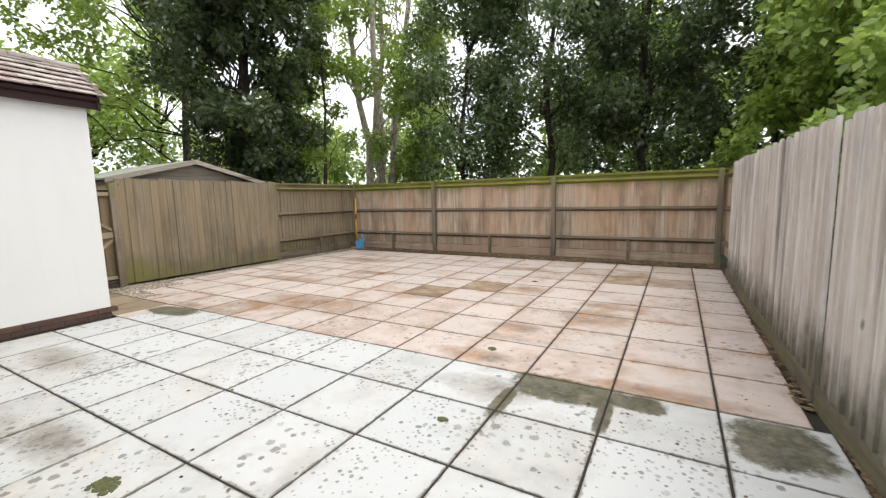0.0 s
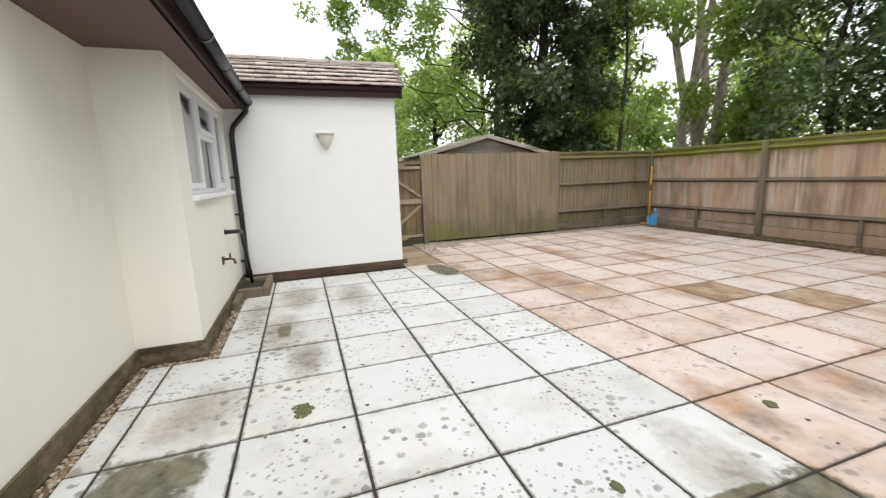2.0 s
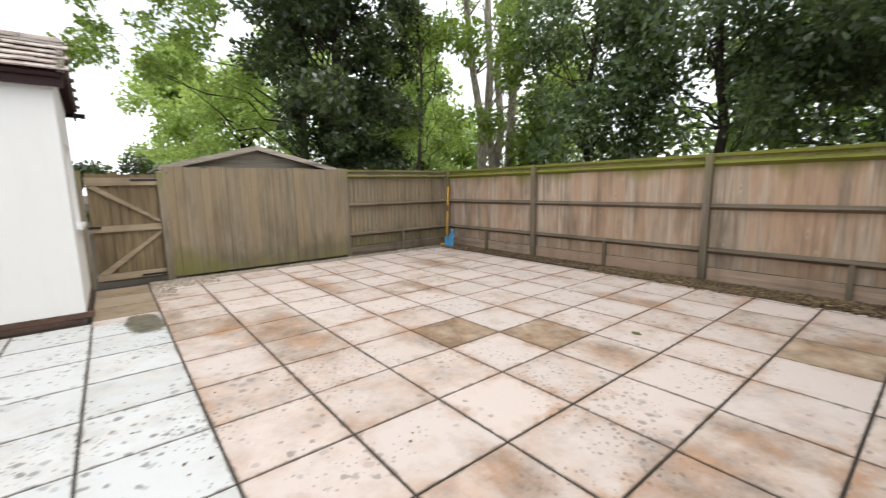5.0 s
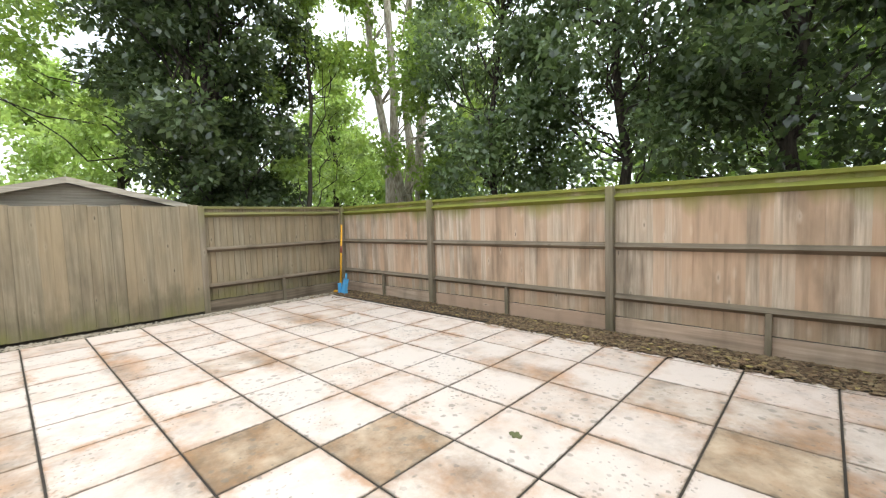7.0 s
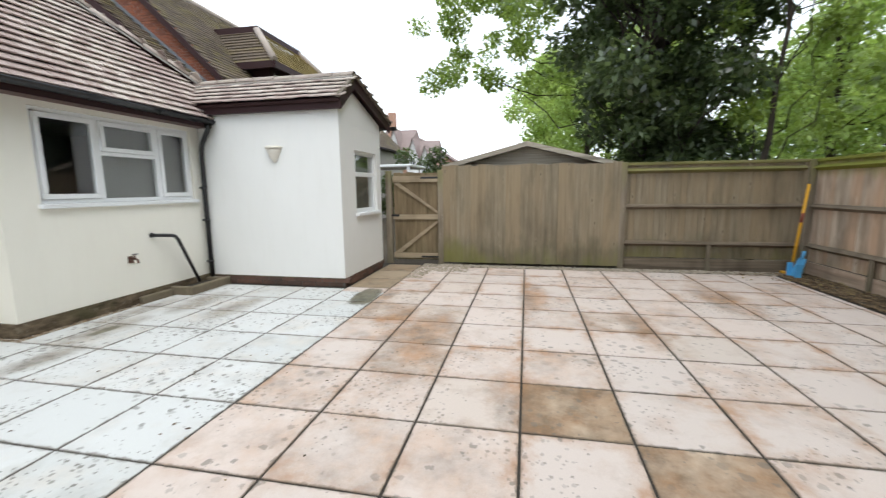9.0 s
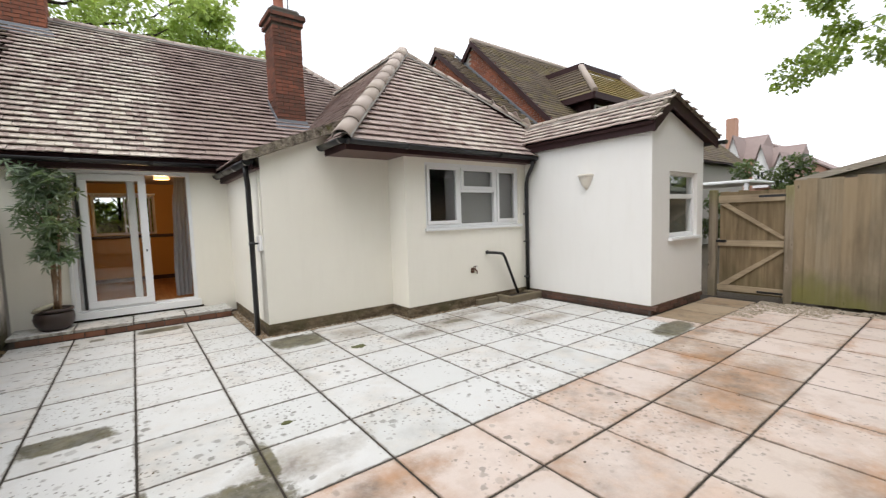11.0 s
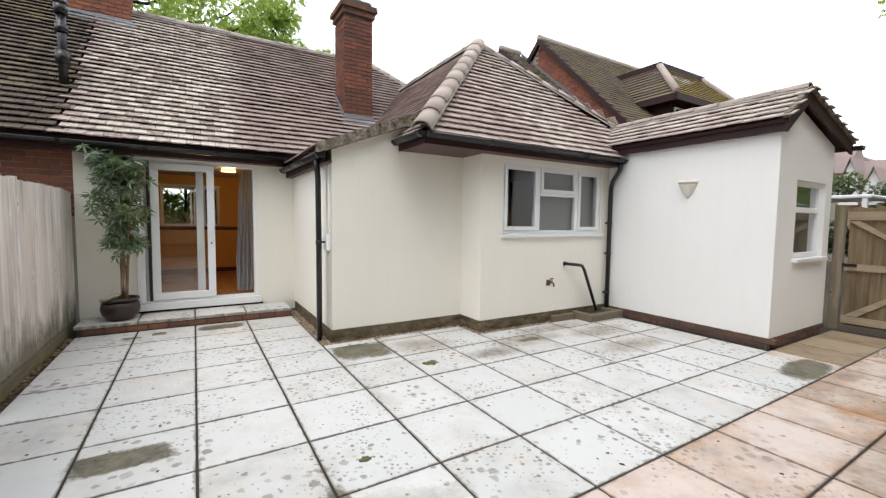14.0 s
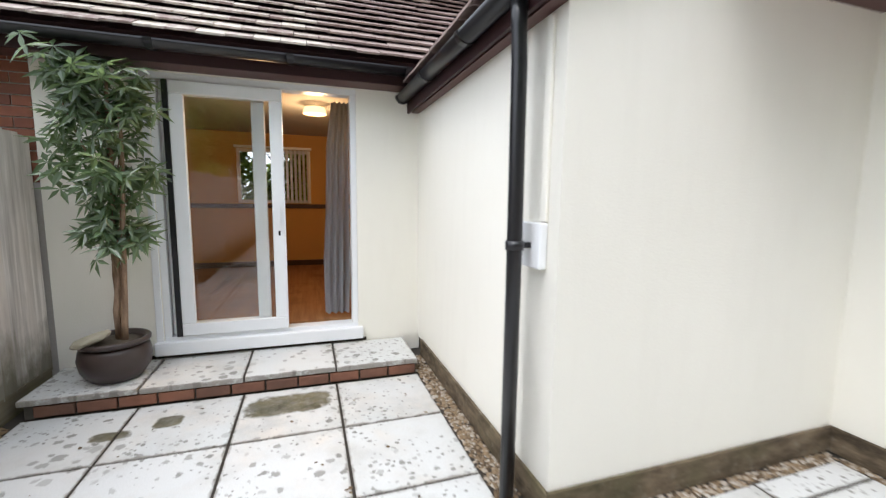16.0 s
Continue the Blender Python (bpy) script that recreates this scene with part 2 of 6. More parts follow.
def wood_mat(name, light, dark, green=0.0, warm=None, axis=2, gz=(0.9, 1.9), stains=0.55, streaks=0.6, vary=0.36, damp=0.0):
    """Weathered fence timber with grain along one axis; green: algae near the top; damp: a dirty foot."""
    m = Mat(name, 0.88, spec=0.2)
    sc = [16, 16, 16]
    sc[axis] = 0.7
    r = m.chance()
    g = m.noise(1.6, 7, 0.62, m.vec(tuple(sc)), w=m.math("MULTIPLY", r, 20.0))
    c = m.mix(m.span(g, 0.30, 0.70), dark, light)
    if warm:
        c = m.mix(m.span(m.math("ADD", m.math("MULTIPLY", r, 0.55), m.noise(0.9, 4)), 0.55, 1.0, 0, 0.75), c, warm)
    c = m.mix(m.span(m.noise(1.1, 5, vec=m.vec((2.5, 2.5, 0.8))), 0.5, 0.75, 0, stains), c, tuple(v * 0.38 for v in dark))
    c = m.mix(m.span(r, 0.0, 1.0, 0.0, vary), c, tuple(v * 0.75 for v in dark))
    streak = [7, 7, 7]
    streak[axis] = 0.5
    c = m.mix(m.span(m.noise(1.0, 5, 0.6, m.vec(tuple(streak)), w=m.math("MULTIPLY", r, 31.0)), 0.52, 0.70, 0, streaks), c, tuple(v * 0.42 for v in dark))
    # knots: a dark eye in a paler swirl
    sc2 = [14, 14, 14]
    sc2[axis] = 4.5
    kn = m.voronoi(0.55, m.vec(tuple(sc2)))
    kc = m.n.new("ShaderNodeSeparateColor")
    m.l.new(kn.outputs["Color"], kc.inputs[0])
    some = m.span(kc.outputs[0], 0.55, 0.6)
    c = m.mix(m.math("MULTIPLY", some, m.span(kn.outputs["Distance"], 0.10, 0.24, 0.35, 0)), c, light)
    c = m.mix(m.math("MULTIPLY", some, m.span(kn.outputs["Distance"], 0.04, 0.10, 0.75, 0)), c, tuple(v * 0.3 for v in dark))
    k = m.n.new("ShaderNodeSeparateXYZ")
    m.l.new(m.pos.outputs["Position"], k.inputs[0])
    if damp:
        f = m.math("ADD", m.span(k.outputs[2], 0.1, 0.85, 0.4, -0.25), m.noise(2.4, 6, 0.65, m.vec((1.6, 1.6, 0.7))))
        c = m.mix(m.span(f, 0.5, 0.8, 0, damp), c, m.mix(m.noise(3, 4), (0.06, 0.05, 0.035), (0.13, 0.125, 0.06)))
    if green:
        f = m.math("ADD", m.span(k.outputs[2], gz[0], gz[1], -0.35, 0.42), m.noise(1.3, 4, vec=m.vec((1.6, 1.6, 0.5))))
        c = m.mix(m.span(f, 0.55, 0.85, 0, green), c, m.mix(m.noise(3, 4), (0.14, 0.15, 0.028), (0.27, 0.275, 0.05)))
    m.colour(c)
    m.bump(g, 0.5, 0.006)
    return m.m


def tile_mat(name, a, b, lichen, moss):
    """Plain clay tiles; lichen: pale weathering in a broad patch; moss: dark green growth."""
    m = Mat(name, 0.85, spec=0.25)
    r = m.chance()
    c = m.mix(r, a, b)
    c = m.mix(m.span(m.noise(0.9, 4), 0.4, 0.75, 0, 0.4), c, tuple(v * 0.55 for v in a))
    k = m.n.new("ShaderNodeSeparateXYZ")
    m.l.new(m.pos.outputs["Position"], k.inputs[0])
    for x0, x1, amount in lichen:
        mid, half = (x0 + x1) / 2, (x1 - x0) / 2
        d = m.math("ABSOLUTE", m.math("SUBTRACT", m.math("ADD", k.outputs[0], m.math("MULTIPLY", m.noise(1.4, 4), 0.9)), mid + 0.45))
        f = m.math("MULTIPLY", m.span(d, half * 0.75, half, 1, 0), m.span(m.math("ADD", m.math("MULTIPLY", r, 0.26), m.math("MULTIPLY", m.noise(13, 6, 0.7), 1.15)), 0.56, 0.84, 0, amount))
        c = m.mix(f, c, m.mix(m.noise(7, 5), (0.50, 0.45, 0.38), (0.70, 0.655, 0.585)))
    if moss:
        c = m.mix(m.span(m.math("ADD", m.noise(1.2, 5), m.math("MULTIPLY", r, 0.25)), 0.6, 0.85, 0, moss), c, (0.16, 0.135, 0.035))
    c = m.mix(m.span(m.noise(24, 5), 0.55, 0.8, 0, 0.45), c, (0.42, 0.38, 0.33))
    m.colour(c)
    m.bump(m.noise(70, 5), 0.4, 0.004)
    return m.m


def brick_mat(name, a, b, soot=0.0):
    m = Mat(name, 0.9, spec=0.2)
    c = m.mix(m.chance(), a, b)
    c = m.mix(m.span(m.noise(14, 5), 0.45, 0.8, 0, 0.5), c, tuple(v * 0.45 for v in a))
    if soot:
        c = m.mix(m.span(m.noise(2.2, 4), 0.35, 0.7, 0, soot), c, (0.05, 0.045, 0.04))
    m.colour(c)
    m.bump(m.noise(80, 5), 0.4, 0.004)
    return m.m


def leaf_mat(name, a, b, gloss=0.45, painted_shade=0.8):
    m = Mat(name, gloss, spec=0.85)
    # Random leaf tones, spread wide so that pale leaves read as glints.
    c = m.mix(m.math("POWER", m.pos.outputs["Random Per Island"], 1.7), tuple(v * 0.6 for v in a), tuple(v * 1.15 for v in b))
    # Noise patches paint the crown's shaded depths into the leaf colour.
    c = m.mix(m.span(m.noise(0.7, 4), 0.40, 0.66, 0, painted_shade), c, tuple(v * 0.25 for v in a))
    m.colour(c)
    m.b.inputs["Subsurface Weight"].default_value = 0.0
    t = m.n.new("ShaderNodeBsdfTranslucent")
    m.l.new(m.mix(0.6, c, (b[0] * 1.3, b[1] * 1.3, b[2] * 0.7)), t.inputs["Color"])
    mix = m.n.new("ShaderNodeMixShader")
    mix.inputs[0].default_value = 0.44
    out = m.n["Material Output"]
    m.l.new(m.b.outputs[0], mix.inputs[1])
    m.l.new(t.outputs[0], mix.inputs[2])
    m.l.new(mix.outputs[0], out.inputs["Surface"])
    return m.m


def glass_mat(name="window_glass", tint=(0.95, 0.97, 0.96)):
    m = Mat(name, 0.0, spec=0.5)
    m.b.inputs["Transmission Weight"].default_value = 1.0
    m.b.inputs["IOR"].default_value = 1.5
    m.colour(tint)
    return m.m


def bark_mat(name, a, b):
    m = Mat(name, 0.92, spec=0.15)
    g = m.noise(3, 6, 0.65, m.vec((6, 6, 1.4)))
    m.colour(m.mix(m.span(g, 0.35, 0.65), a, b))
    m.bump(g, 0.8, 0.03)
    return m.m


SOIL = soil_mat()
RENDER = render_mat("cream_render", (0.85, 0.825, 0.745), (0.82, 0.792, 0.708))
RENDER_WHITE = render_mat("white_render", (0.80, 0.795, 0.775), (0.775, 0.77, 0.745))
UPVC = plain("white_upvc", (0.80, 0.81, 0.82), 0.3, spec=0.5, var=0.04, bump=0.02)
BLACK = plain("black_plastic", (0.012, 0.012, 0.014), 0.28, spec=0.5, var=0.3, bump=0.03)
FASCIA = plain("dark_maroon_paint", (0.034, 0.013, 0.014), 0.6, spec=0.3, var=0.25)
SOFFIT = plain("maroon_soffit_paint", (0.10, 0.05, 0.045), 0.5, var=0.2)
def plinth_mat():
    m = Mat("flaking_brown_plinth_paint", 0.88, spec=0.2)
    g = m.noise(5, 7, 0.68, m.vec((1, 1, 2.6)))
    c = m.mix(m.span(g, 0.36, 0.64), (0.06, 0.045, 0.03), (0.19, 0.145, 0.095))
    c = m.mix(m.span(m.noise(17, 6, 0.7), 0.56, 0.7, 0, 0.7), c, (0.27, 0.235, 0.18))
    m.colour(m.mix(m.span(m.noise(2.2, 5), 0.5, 0.7, 0, 0.6), c, (0.075, 0.075, 0.035)))
    m.bump(g, 0.7, 0.012)
    return m.m
PLINTH = plinth_mat()
LEAD = plain("lead_flashing", (0.22, 0.24, 0.27), 0.45, 0.4, var=0.25, grain=8)
MORTAR = plain("grey_mortar", (0.36, 0.34, 0.31), 0.9, var=0.3, grain=60, bump=0.4)
def verge_mat():
    m = Mat("mossy_verge_mortar", 0.95, spec=0.15)
    g = m.noise(16, 7, 0.7)
    c = m.mix(m.span(g, 0.36, 0.62), (0.055, 0.045, 0.035), (0.30, 0.26, 0.21))
    c = m.mix(m.span(m.noise(5, 6, 0.7), 0.54, 0.66, 0, 0.7), c, (0.10, 0.10, 0.03))
    m.colour(m.mix(m.span(m.noise(30, 5), 0.6, 0.7, 0, 0.7), c, (0.55, 0.50, 0.43)))
    m.bump(g, 1.0, 0.03)
    return m.m
VERGE = verge_mat()
JOINT = plain("dark_joint_sand", (0.04, 0.033, 0.026), 0.95, var=0.5, grain=50, bump=0.5)
BOARD = wood_mat("weathered_fence_board", (0.71, 0.59, 0.47), (0.31, 0.24, 0.175), 0.85, (0.64, 0.41, 0.265), gz=(1.2, 1.86), stains=0.75, streaks=0.55, vary=0.3, damp=0.25)
GROUND_BOARD_X = wood_mat("pinkish_gravel_board", (0.62, 0.49, 0.38), (0.30, 0.23, 0.17), warm=(0.56, 0.37, 0.26), axis=0)
GROUND_BOARD = wood_mat("damp_gravel_board", (0.34, 0.29, 0.225), (0.15, 0.12, 0.085), 0.3, axis=1, gz=(0.3, -0.1), damp=0.5)
BOARD_GREY = wood_mat("silver_grey_fence_board", (0.90, 0.85, 0.81), (0.46, 0.415, 0.375), warm=(0.66, 0.58, 0.51), stains=0.5, streaks=0.8, vary=0.22, damp=0.8)
BOARD_BROWN = wood_mat("brown_fence_board", (0.33, 0.275, 0.195), (0.18, 0.148, 0.10), 0.5, (0.33, 0.25, 0.155), gz=(1.0, -0.3), stains=0.5, streaks=0.4, vary=0.18, damp=0.5)
RAIL = wood_mat("fence_rail_timber", (0.31, 0.255, 0.19), (0.14, 0.11, 0.078), 0.95, axis=0, gz=(1.3, 1.7))
RAIL_Y = wood_mat("fence_rail_timber_across", (0.28, 0.225, 0.165), (0.12, 0.092, 0.064), 0.5, axis=1, gz=(1.5, 1.72))
POST = wood_mat("fence_post_timber", (0.36, 0.30, 0.225), (0.18, 0.145, 0.105), 0.4, damp=0.4)
TILE = tile_mat("brown_clay_tile", (0.25, 0.185, 0.168), (0.38, 0.30, 0.275), [(-1.2, 1.05, 0.95)], 0.12)
TILE_BAY = tile_mat("weathered_clay_tile", (0.36, 0.275, 0.25), (0.50, 0.41, 0.38), [(-5.9, -4.3, 0.6), (-8.6, -6.0, 0.75)], 0.0)
TILE_DARK = tile_mat("dark_mossy_tile", (0.07, 0.055, 0.045), (0.12, 0.095, 0.08), [], 0.35)
TILE_MOSS = tile_mat("mossy_neighbour_tile", (0.11, 0.085, 0.062), (0.17, 0.13, 0.095), [], 0.6)
TILE_OCHRE = tile_mat("ochre_mossy_tile", (0.26, 0.19, 0.07), (0.32, 0.25, 0.10), [], 0.5)
RIDGE = tile_mat("mortared_ridge_tile", (0.36, 0.30, 0.265), (0.50, 0.43, 0.385), [], 0.2)
BRICK = brick_mat("red_brick", (0.33, 0.125, 0.075), (0.21, 0.085, 0.058), 0.35)
SOOTY_MORTAR = plain("sooty_mortar", (0.10, 0.088, 0.075), 0.95, var=0.5, grain=40, bump=0.5)
BRICK_STEP = brick_mat("worn_step_brick", (0.27, 0.12, 0.075), (0.16, 0.085, 0.06), 0.5)
BRICK_OLD = brick_mat("sooty_red_brick", (0.26, 0.10, 0.066), (0.14, 0.068, 0.05), 0.6)
BRICK_BROWN = brick_mat("brown_brick", (0.17, 0.09, 0.066), (0.10, 0.065, 0.052), 0.5)
GLASS = glass_mat()


# ---- building blocks ----
def part(name, bm, material, parent=None, label=""):
    me = bpy.data.meshes.new(name)
    bm.normal_update()
    bm.to_mesh(me)
    bm.free()
    return part_mesh(name, me, material, parent, label)


def part_mesh(name, me, material, parent=None, label=""):
    ob = new(name, me)
    if material and not me.materials:
        me.materials.append(material)
    if parent:
        ob.parent = parent
    if label:
        ob["label"] = label
    return ob


def thing(name, at, label, category, group="", kind=""):
    ob = new(name)
    ob.empty_display_size = 0.1
    ob.location = at
    return tagged(ob, label, category, group, kind)


def box(x0, y0, z0, x1, y1, z1, bevel=0.0, bm=None, seg=1):
    bm = bm or bmesh.new()
    vs = bmesh.ops.create_cube(bm, size=1)["verts"]
    bmesh.ops.scale(bm, vec=(abs(x1 - x0), abs(y1 - y0), abs(z1 - z0)), verts=vs)
    bmesh.ops.translate(bm, vec=((x0 + x1) / 2, (y0 + y1) / 2, (z0 + z1) / 2), verts=vs)
    if bevel:
        es = list({e for v in vs for e in v.link_edges})
        bmesh.ops.bevel(bm, geom=es, offset=bevel, segments=seg, affect="EDGES")
    return bm


def prism(poly, z0, z1, bm=None):
    """Upright prism over a plan polygon."""
    bm = bm or bmesh.new()
    lo = [bm.verts.new((x, y, z0)) for x, y in poly]
    hi = [bm.verts.new((x, y, z1)) for x, y in poly]
    n = len(poly)
    bm.faces.new(lo[::-1])
    bm.faces.new(hi)
    for i in range(n):
        bm.faces.new((lo[i], lo[(i + 1) % n], hi[(i + 1) % n], hi[i]))
    bmesh.ops.recalc_face_normals(bm, faces=bm.faces[:])
    return bm


def extrude(points, vec, bm=None):
    """Any flat polygon pushed along a vector."""
    bm = bm or bmesh.new()
    vec = Vector(vec)
    lo = [bm.verts.new(p) for p in points]
    hi = [bm.verts.new(Vector(p) + vec) for p in points]
    n = len(points)
    bm.faces.new(lo[::-1])
    bm.faces.new(hi)
    for i in range(n):
        bm.faces.new((lo[i], lo[(i + 1) % n], hi[(i + 1) % n], hi[i]))
    bmesh.ops.recalc_face_normals(bm, faces=bm.faces[:])
    return bm


def tube(points, radius, seg=10, bm=None, radii=None, cap=True):
    bm = bm or bmesh.new()
    pts = [Vector(p) for p in points]
    rings = []
    for i, p in enumerate(pts):
        a, b = pts[max(i - 1, 0)], pts[min(i + 1, len(pts) - 1)]
        d = (b - a).normalized()
        q = d.to_track_quat("Z", "Y") if i == 0 else way.rotation_difference(d) @ q
        way = d
        r = radii[i] if radii else radius
        rings.append([bm.verts.new(p + q @ Vector((r * math.cos(2 * math.pi * k / seg), r * math.sin(2 * math.pi * k / seg), 0))) for k in range(seg)])
    for r0, r1 in zip(rings, rings[1:]):
        for k in range(seg):
            f = bm.faces.new((r0[k], r0[(k + 1) % seg], r1[(k + 1) % seg], r1[k]))
            f.smooth = True
    if cap:
        bm.faces.new(rings[0][::-1])
        bm.faces.new(rings[-1])
    return bm


def lathe(profile, seg=28, bm=None, centre=(0, 0, 0)):
    bm = bm or bmesh.new()
    rings = [[bm.verts.new((centre[0] + r * math.cos(2 * math.pi * k / seg), centre[1] + r * math.sin(2 * math.pi * k / seg), centre[2] + z)) for k in range(seg)] for r, z in profile]
    for r0, r1 in zip(rings, rings[1:]):
        for k in range(seg):
            bm.faces.new((r0[k], r0[(k + 1) % seg], r1[(k + 1) % seg], r1[k])).smooth = True
    if profile[0][0] > 0.001:
        bm.faces.new(rings[0][::-1])
    if profile[-1][0] > 0.001:
        bm.faces.new(rings[-1])
    return bm


def setting(name, bm, material, label, category):
    return tagged(part(name, bm, material), label, category, kind="structure")


def inside(p, poly):
    x, y = p
    hit = False
    for (x0, y0), (x1, y1) in zip(poly, poly[1:] + poly[:1]):
        if (y0 > y) != (y1 > y) and x < (x1 - x0) * (y - y0) / (y1 - y0) + x0:
            hit = not hit
    return hit


def unit_box(sx, sy, sz, bevel=0.0, name="piece", material=None):
    me = bpy.data.meshes.new(name)
    bm = box(-sx / 2, -sy / 2, -sz / 2, sx / 2, sy / 2, sz / 2, bevel)
    bm.to_mesh(me)
    bm.free()
    if material:
        me.materials.append(material)
    return me


def piece(name, me, parent, m):
    ob = new(name, me)
    ob.parent = parent
    ob.matrix_parent_inverse = parent.matrix_basis.inverted()
    ob.matrix_basis = m
    return ob

# ---- ground and paving ----
P, GX, GY = 0.646, -2.288, 2.957
bm = bmesh.new()
bmesh.ops.create_grid(bm, x_segments=4, y_segments=4, size=400)
bmesh.ops.translate(bm, vec=(0, 0, -0.05), verts=bm.verts)
ground = setting("ground", bm, SOIL, "dark bare soil and leaf litter round the yard", "ground")
patio_bed = setting("patio_bed", box(-8.36, -2.9, -0.049, 1.15, 9.5, -0.007), JOINT, "dark sandy bed in the joints between paving slabs", "ground")

# ---- house shell ----
WX, WY = -1.80, -2.78
def wall(name, pts, z0, z1, material, label, category="wall"):
    return setting(name, prism(pts, z0, z1), material, label, category)

# window wall of the bay, with its opening
def wall_with_opening(name, axis, at, thick, a0, a1, z0, z1, holes, material, label):
    """Wall on a plane axis=at, reaching back by thick, with openings (a0, a1, z0, z1)."""
    bm = bmesh.new()
    cuts = sorted({a0, a1, *[h[0] for h in holes], *[h[1] for h in holes]})
    for c0, c1 in zip(cuts, cuts[1:]):
        mid = (c0 + c1) / 2
        spans = [(z0, z1)]
        for h0, h1, hz0, hz1 in holes:
            if h0 < mid < h1:
                spans = [(z0, hz0), (hz1, z1)]
        for s0, s1 in spans:
            if s1 - s0 > 0.001:
                if axis == "y":
                    box(c0, at, s0, c1, at + thick, s1, bm=bm)
                else:
                    box(at, c0, s0, at + thick, c1, s1, bm=bm)
    bmesh.ops.remove_doubles(bm, verts=bm.verts, dist=0.0005)
    return setting(name, bm, material, label, "wall")

DOOR = (-1.23, 0.29, 0.245, 2.335)
WIN = (-6.08, -4.02, 1.31, 2.335)
UWIN = (-7.72, -6.78, 1.06, 2.06)
wall_with_opening("wall_patio", "y", WY, -0.28, WX + 0.0, 0.98, 0.0, 2.62, [DOOR], RENDER, "cream rendered house wall round the sliding patio door")
wall_with_opening("wall_bay", "y", -0.05, -0.28, -6.25, -3.66, 0.13, 2.52, [WIN], RENDER, "cream rendered wall with a white window above a tap")
setting("wall_bay_return", box(-3.94, -0.52, 0.13, -3.659, -0.051, 2.60), RENDER, "short cream rendered return wall beside the bay", "wall")
setting("wall_extension", extrude([(-1.785, -0.52, 0.13), (-1.785, -0.52, 2.33), (-2.98, -0.52, 2.80), (-3.94, -0.52, 2.80), (-3.94, -0.52, 0.13)], (0, -0.25, 0)), RENDER, "cream rendered extension wall under a sloping tiled verge", "wall")
setting("wall_side", box(WX - 0.25, WY + 0.001, 0.13, -1.785, -0.521, 2.3), RENDER, "white rendered side wall beneath the black gutter", "wall")
setting("wall_utility_side", box(-6.5, -0.33, 0.13, -6.25, 2.266, 2.62), RENDER_WHITE, "white rendered utility wall with an outdoor wall light", "wall")
wall_with_opening("wall_utility_end", "y", 2.27, -0.25, -7.93, -6.251, 0.13, 2.42, [UWIN], RENDER_WHITE, "white rendered utility end wall with a small window")
setting("wall_utility_gable", extrude([(-6.262, 2.27, 2.421), (-6.262, 2.27, 2.58), (-6.65, 2.27, 2.95), (-7.93, 2.27, 2.57), (-7.93, 2.27, 2.421)], (0, -0.25, 0)), RENDER_WHITE, "white rendered gable under dark bargeboards", "wall")
setting("wall_utility_back", box(-7.93, -2.0, 0.0, -7.7, 2.019, 2.6), RENDER_WHITE, "plain rendered outer wall of the utility room", "wall")
neighbour_wall = wall_with_opening("wall_neighbour", "y", WY - 0.012, -0.27, 0.981, 9.0, 0.0, 2.62, [(1.88, 2.9, 1.35, 2.26)], MORTAR, "red brick wall of the adjoining cottage")

# painted plinths
setting("plinth_extension", box(-3.66, -0.519, 0.0, -1.77, -0.50, 0.15, 0.004), PLINTH, "brown painted plinth along the extension wall", "plinth")
setting("plinth_side", box(-1.784, -2.6, 0.0, -1.765, -0.50, 0.15, 0.004), PLINTH, "brown painted plinth along the side wall", "plinth")
setting("plinth_return", box(-3.658, -0.499, 0.0, -3.64, -0.03, 0.15, 0.004), PLINTH, "brown painted plinth on the bay return", "plinth")
setting("plinth_bay", box(-6.25, -0.049, 0.0, -3.659, -0.03, 0.15, 0.004), PLINTH, "brown painted plinth under the window wall", "plinth")
setting("plinth_core", box(-7.92, -0.2, 0.0, -6.275, 2.26, 0.128), PLINTH, "dark base of the utility room", "plinth")

